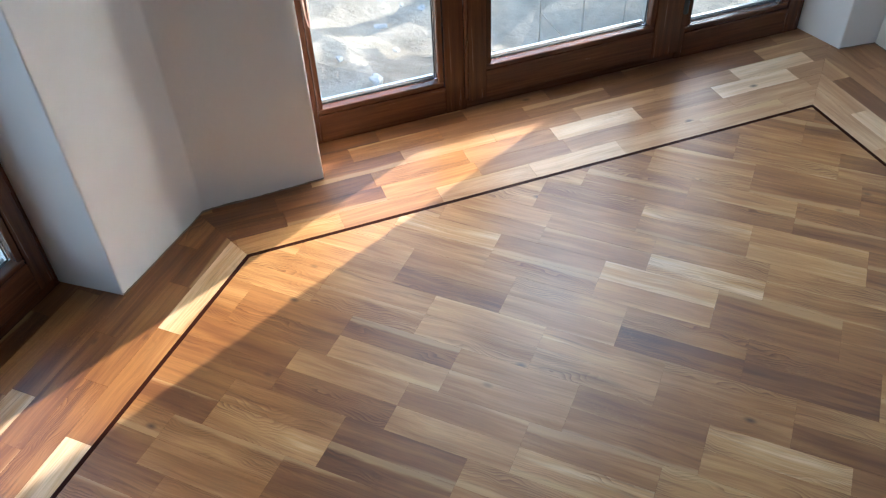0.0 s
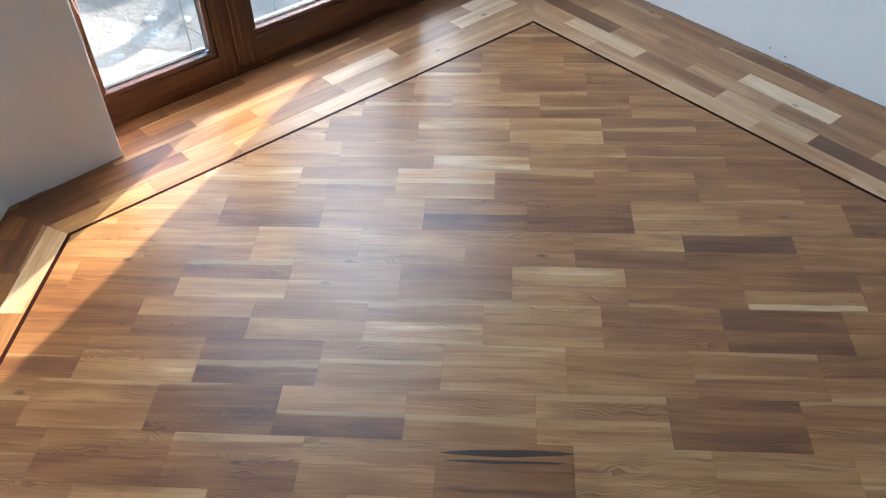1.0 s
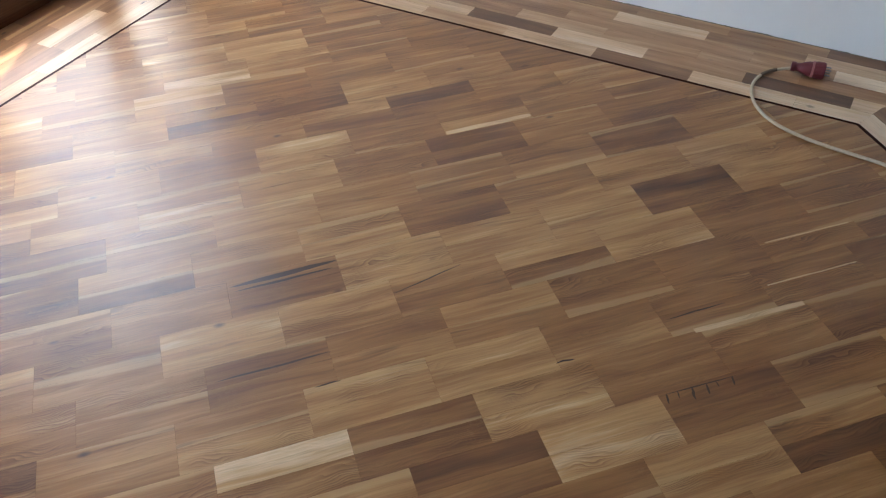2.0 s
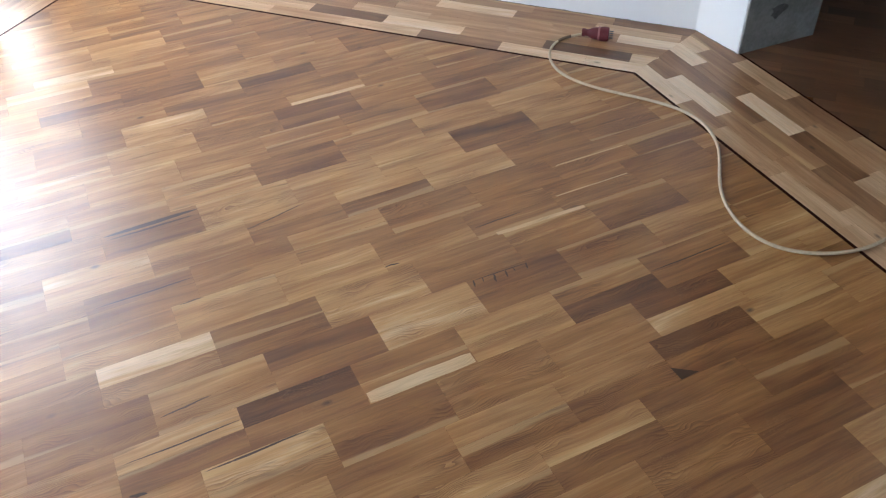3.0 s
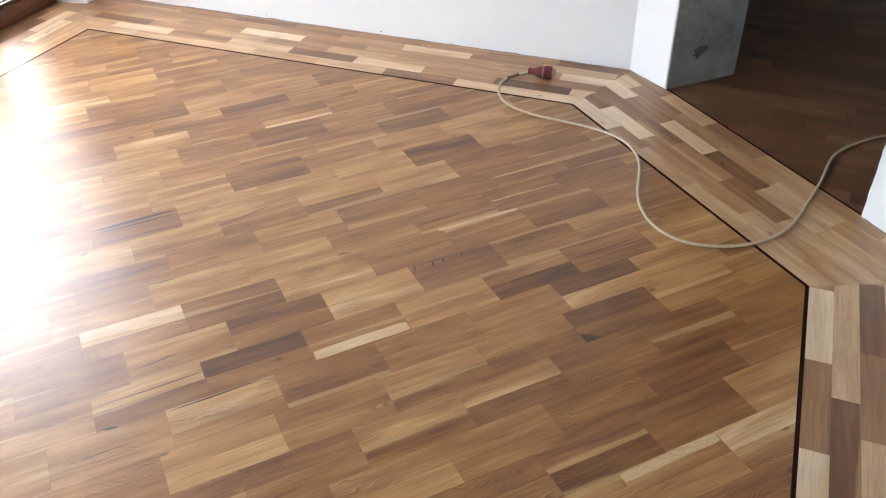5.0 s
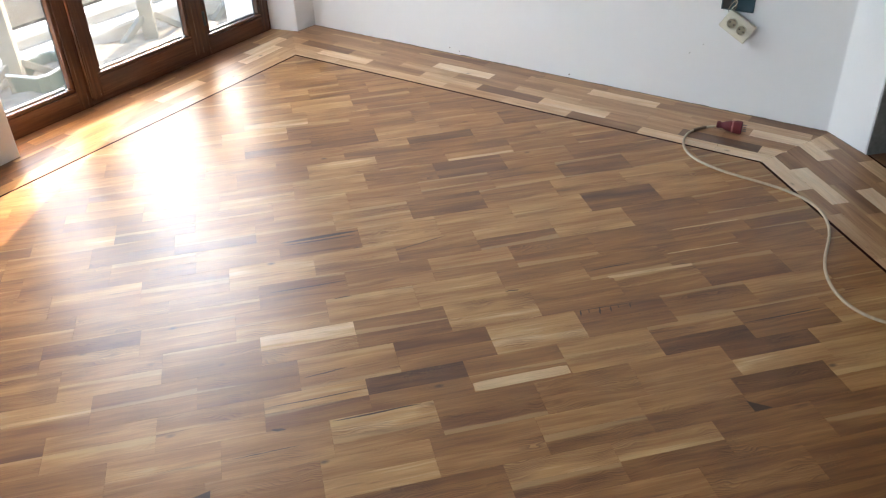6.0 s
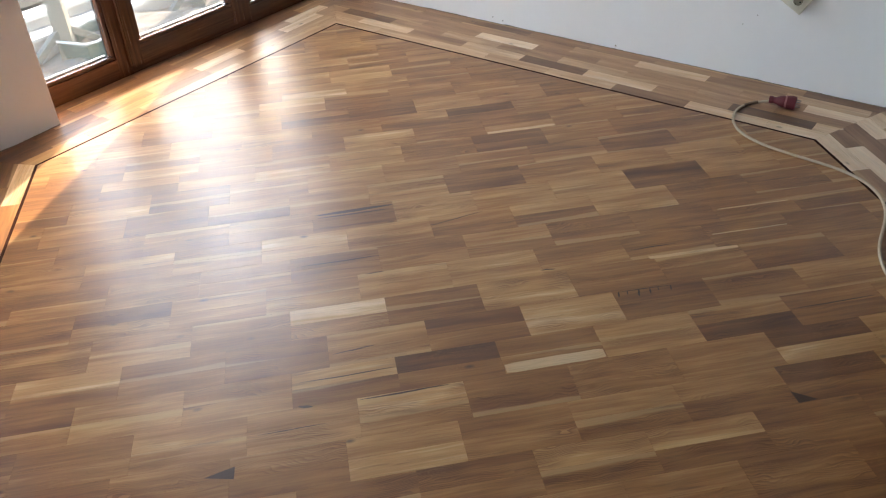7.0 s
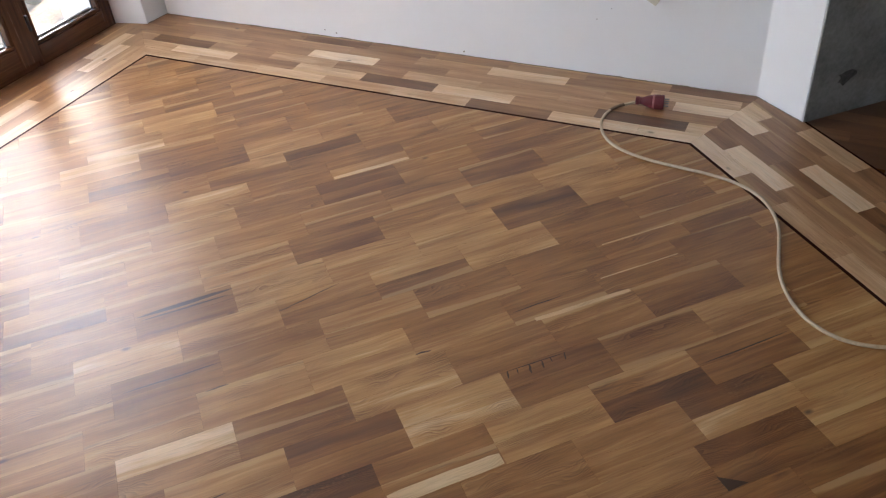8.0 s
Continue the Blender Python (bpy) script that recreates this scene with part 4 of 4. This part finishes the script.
for s in range(n):
    A, B = LINE[s], LINE[(s + 1) % n]
    OA, OB = (min(outer, key=lambda q, c=c: (q - c).length) for c in (A, B))
    d = (B - A).normalized()
    o = Vector((-d.y, d.x))
    turn = math.atan2(d.y, d.x)
    length = (B - A).length
    left = []
    for row in range(6 if s == 2 else 7):
        entry = ROWS_OF[s][row] if s in ROWS_OF and row < len(ROWS_OF[s]) else (brnd.random() * P, P, "")
        joints, text = entry if len(entry) == 2 else (None, entry[2])
        wide = 0.0695 if s == 2 else BW
        lo, hi = 0.0057 + row * wide, 0.0057 + (row + 1) * wide
        for k in range(len(text)) if joints else range(-12, 16):
            x, ln = (joints[k], joints[k + 1] - joints[k]) if joints else (entry[0] + k * entry[1], entry[1])
            tone = min(0.95, max(0.08, brnd.gauss(0.50, 0.10)))
            if 0 <= k < len(text):
                tone = (int(text[k]) + 0.3 + 0.4 * brnd.random()) / 10
            if x > length + 0.7 or x + ln < -0.7:
                continue
            q = [A + d * x + o * lo, A + d * (x + ln) + o * lo, A + d * (x + ln) + o * hi, A + d * x + o * hi]
            q = clip(q, OA, A)
            q = clip(q, B, OB) if len(q) > 2 else q
            q = tidy(q)
            if len(q) < 3 or area(q) < 0.00003:
                continue
            mid = sum(q, Vector((0, 0))) / len(q)
            if s == 4 or mid.y < -1.3:
                left.append(q)
                continue
            back = Matrix.Rotation(-turn, 2)
            ob = new("strip", mesh_of("border_strip", [[back @ (p - mid) for p in q]], oak if s == 5 or (s == 0 and x < 0.5) else border_oak))
            ob.parent, ob.color = border, (tone, tone, tone, 1)
            ob.matrix_basis = Matrix.Translation((mid.x, mid.y, 0)) @ Matrix.Rotation(turn, 4, "Z")
    if left:
        ob = new("strip_field", mesh_of("strip_field", left, oak_rest))
        ob.parent = border
        tagged(ob, kind="stuff")

# the dark inlay between them
inner = [Vector(p) for p in LINE_CCW]
for s in range(n):
    a, b = inner[s], inner[(s + 1) % n]
    ia, ib = inset(inner, 0.0055)[s], inset(inner, 0.0055)[(s + 1) % n]
    oa, ob_ = inset(inner, -0.0055)[s], inset(inner, -0.0055)[(s + 1) % n]
    part("inlay_strip", slab([tuple(oa), tuple(ob_), tuple(ib), tuple(ia)], -0.02, -0.0002), inlay, border, "thin dark wenge inlay line")
part("threshold_inlay", slab([(2.1955, -0.44), (2.203, -0.44), (2.231, 0.63), (2.2235, 0.63)], -0.02, 0.0006), inlay, border, "thin dark inlay line across the opening")

# the hall's floor, laid the other way, its oak darkened for the hall's lack of light
hall = tagged(empty("hall_floor"), "oak strip parquet in the unlit hall, the shade put into its tones", "floor", kind="structure")
hd = Vector((0.648, -0.762))
hn = Vector((0.762, 0.648))
polys = []
hr = random.Random(9)
EDGE = [Vector((2.1995, -0.60)), Vector((2.50, -2.59)), Vector((5.19, -2.59)), Vector((5.2, 1.9)), Vector((2.61, 1.9)), Vector((2.2335, 0.70))]
for r in range(-10, 60):
    x = -2.5 - hr.random() * 0.28
    while x < 4.5:
        q = [Vector((2.2, 0)) + hd * a + hn * b for a, b in ((x, r * 0.068), (x + 0.28, r * 0.068), (x + 0.28, (r + 1) * 0.068), (x, (r + 1) * 0.068))]
        x += 0.28
        for a, b in zip(EDGE, EDGE[1:] + EDGE[:1]):
            q = clip(q, a, b)
            if len(q) < 3:
                break
        q = tidy(q)
        if len(q) > 2 and area(q) > 0.0004:
            polys.append([Matrix.Rotation(-math.atan2(hd.y, hd.x), 2) @ p for p in q])
ob = new("strip_field", mesh_of("strip_field", polys, shaded_hall_oak))
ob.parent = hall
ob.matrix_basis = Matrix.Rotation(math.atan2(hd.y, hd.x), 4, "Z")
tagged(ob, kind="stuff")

# dark wedges let into two strips as repairs
for pts in ([(1.062, -0.486), (1.063, -0.527), (1.115, -0.525)], [(-0.386, -0.443), (-0.316, -0.461), (-0.314, -0.423)]):
    part("repair_wedge", slab(pts, -0.004, 0.0004), wedge_wood, floor, "dark triangular repair wedge")

# mineral streaks, a hair crack and pale slivers in single strips: start, end and width in millimetres
MARKS = (((-0.067, 0.632), (0.205, 0.641), 17), ((-0.060, 0.614), (0.19, 0.617), 8), ((0.314, 0.479), (0.496, 0.520), 3.5), ((-0.137, 0.347), (0.125, 0.351), 6),
         ((0.068, 0.262), (0.129, 0.261), 4), ((0.596, 0.152), (0.641, 0.148), 5), ((-0.001, -0.270), (0.237, -0.268), 6), ((-0.159, -0.260), (-0.122, -0.268), 9),
         ((-0.057, -0.083), (0.064, -0.070), 5), ((-0.159, -0.174), (0.112, -0.170), 4), ((-0.088, -0.332), (-0.26, -0.336), 3), ((0.891, 0.185), (1.046, 0.188), 4), ((1.225, -0.192), (1.488, -0.189), 4))
# short rays across the grain of one strip
RAYS = (((0.786, -0.004), (0.779, -0.031), 5), ((0.812, -0.006), (0.808, -0.024), 3), ((0.846, -0.005), (0.838, -0.038), 6), ((0.881, -0.009), (0.874, -0.036), 5), ((0.905, -0.010), (0.903, -0.025), 3), ((0.946, -0.008), (0.936, -0.032), 5), ((0.786, -0.006), (0.955, -0.010), 3))
SLIVERS = (((0.935, 0.1335), (1.221, 0.1275), 14), ((1.254, 0.336), (1.500, 0.333), 4), ((1.174, 0.205), (1.426, 0.2015), 4), ((0.389, -0.2435), (0.661, -0.2435), 36),
           ((0.638, 1.067), (0.910, 1.068), 17), ((0.882, -0.940), (1.154, -0.939), 26))
mark_rnd = random.Random(31)
for kind_, rows_, mat_, note in (("mineral_streak", MARKS, wedge_wood, "dark mineral streak in the oak"), ("ray_mark", RAYS, wedge_wood, "dark ray mark across the grain"), ("sapwood_sliver", SLIVERS, pale_sliver, "pale sapwood sliver")):
    for a, b, mm in rows_:
        a, b = Vector(a), Vector(b)
        d = (b - a).normalized()
        o = Vector((-d.y, d.x)) * mm * 0.0005
        up, down = [], []
        for k in range(13):
            f = k / 12
            swell = min(1.0, 0.85 + 5 * f, 0.85 + 5 * (1 - f)) if kind_ == "sapwood_sliver" else max(0.08, math.sin(math.pi * f) ** 0.6)
            q = a.lerp(b, f) + o * (0.9 * min(1.0, 6 / mm) * noise.noise((f * 3.0, a.x * 9, a.y * 9)))
            up.append(q + o * swell * (1.0 + (0.4 * mark_rnd.random() - 0.2) * min(1.0, 5 / mm)))
            down.append(q - o * swell * (1.0 + (0.4 * mark_rnd.random() - 0.2) * min(1.0, 5 / mm)))
        part(kind_, slab([tuple(q) for q in down + up[::-1]], -0.003, 0.00025), mat_, floor, note)
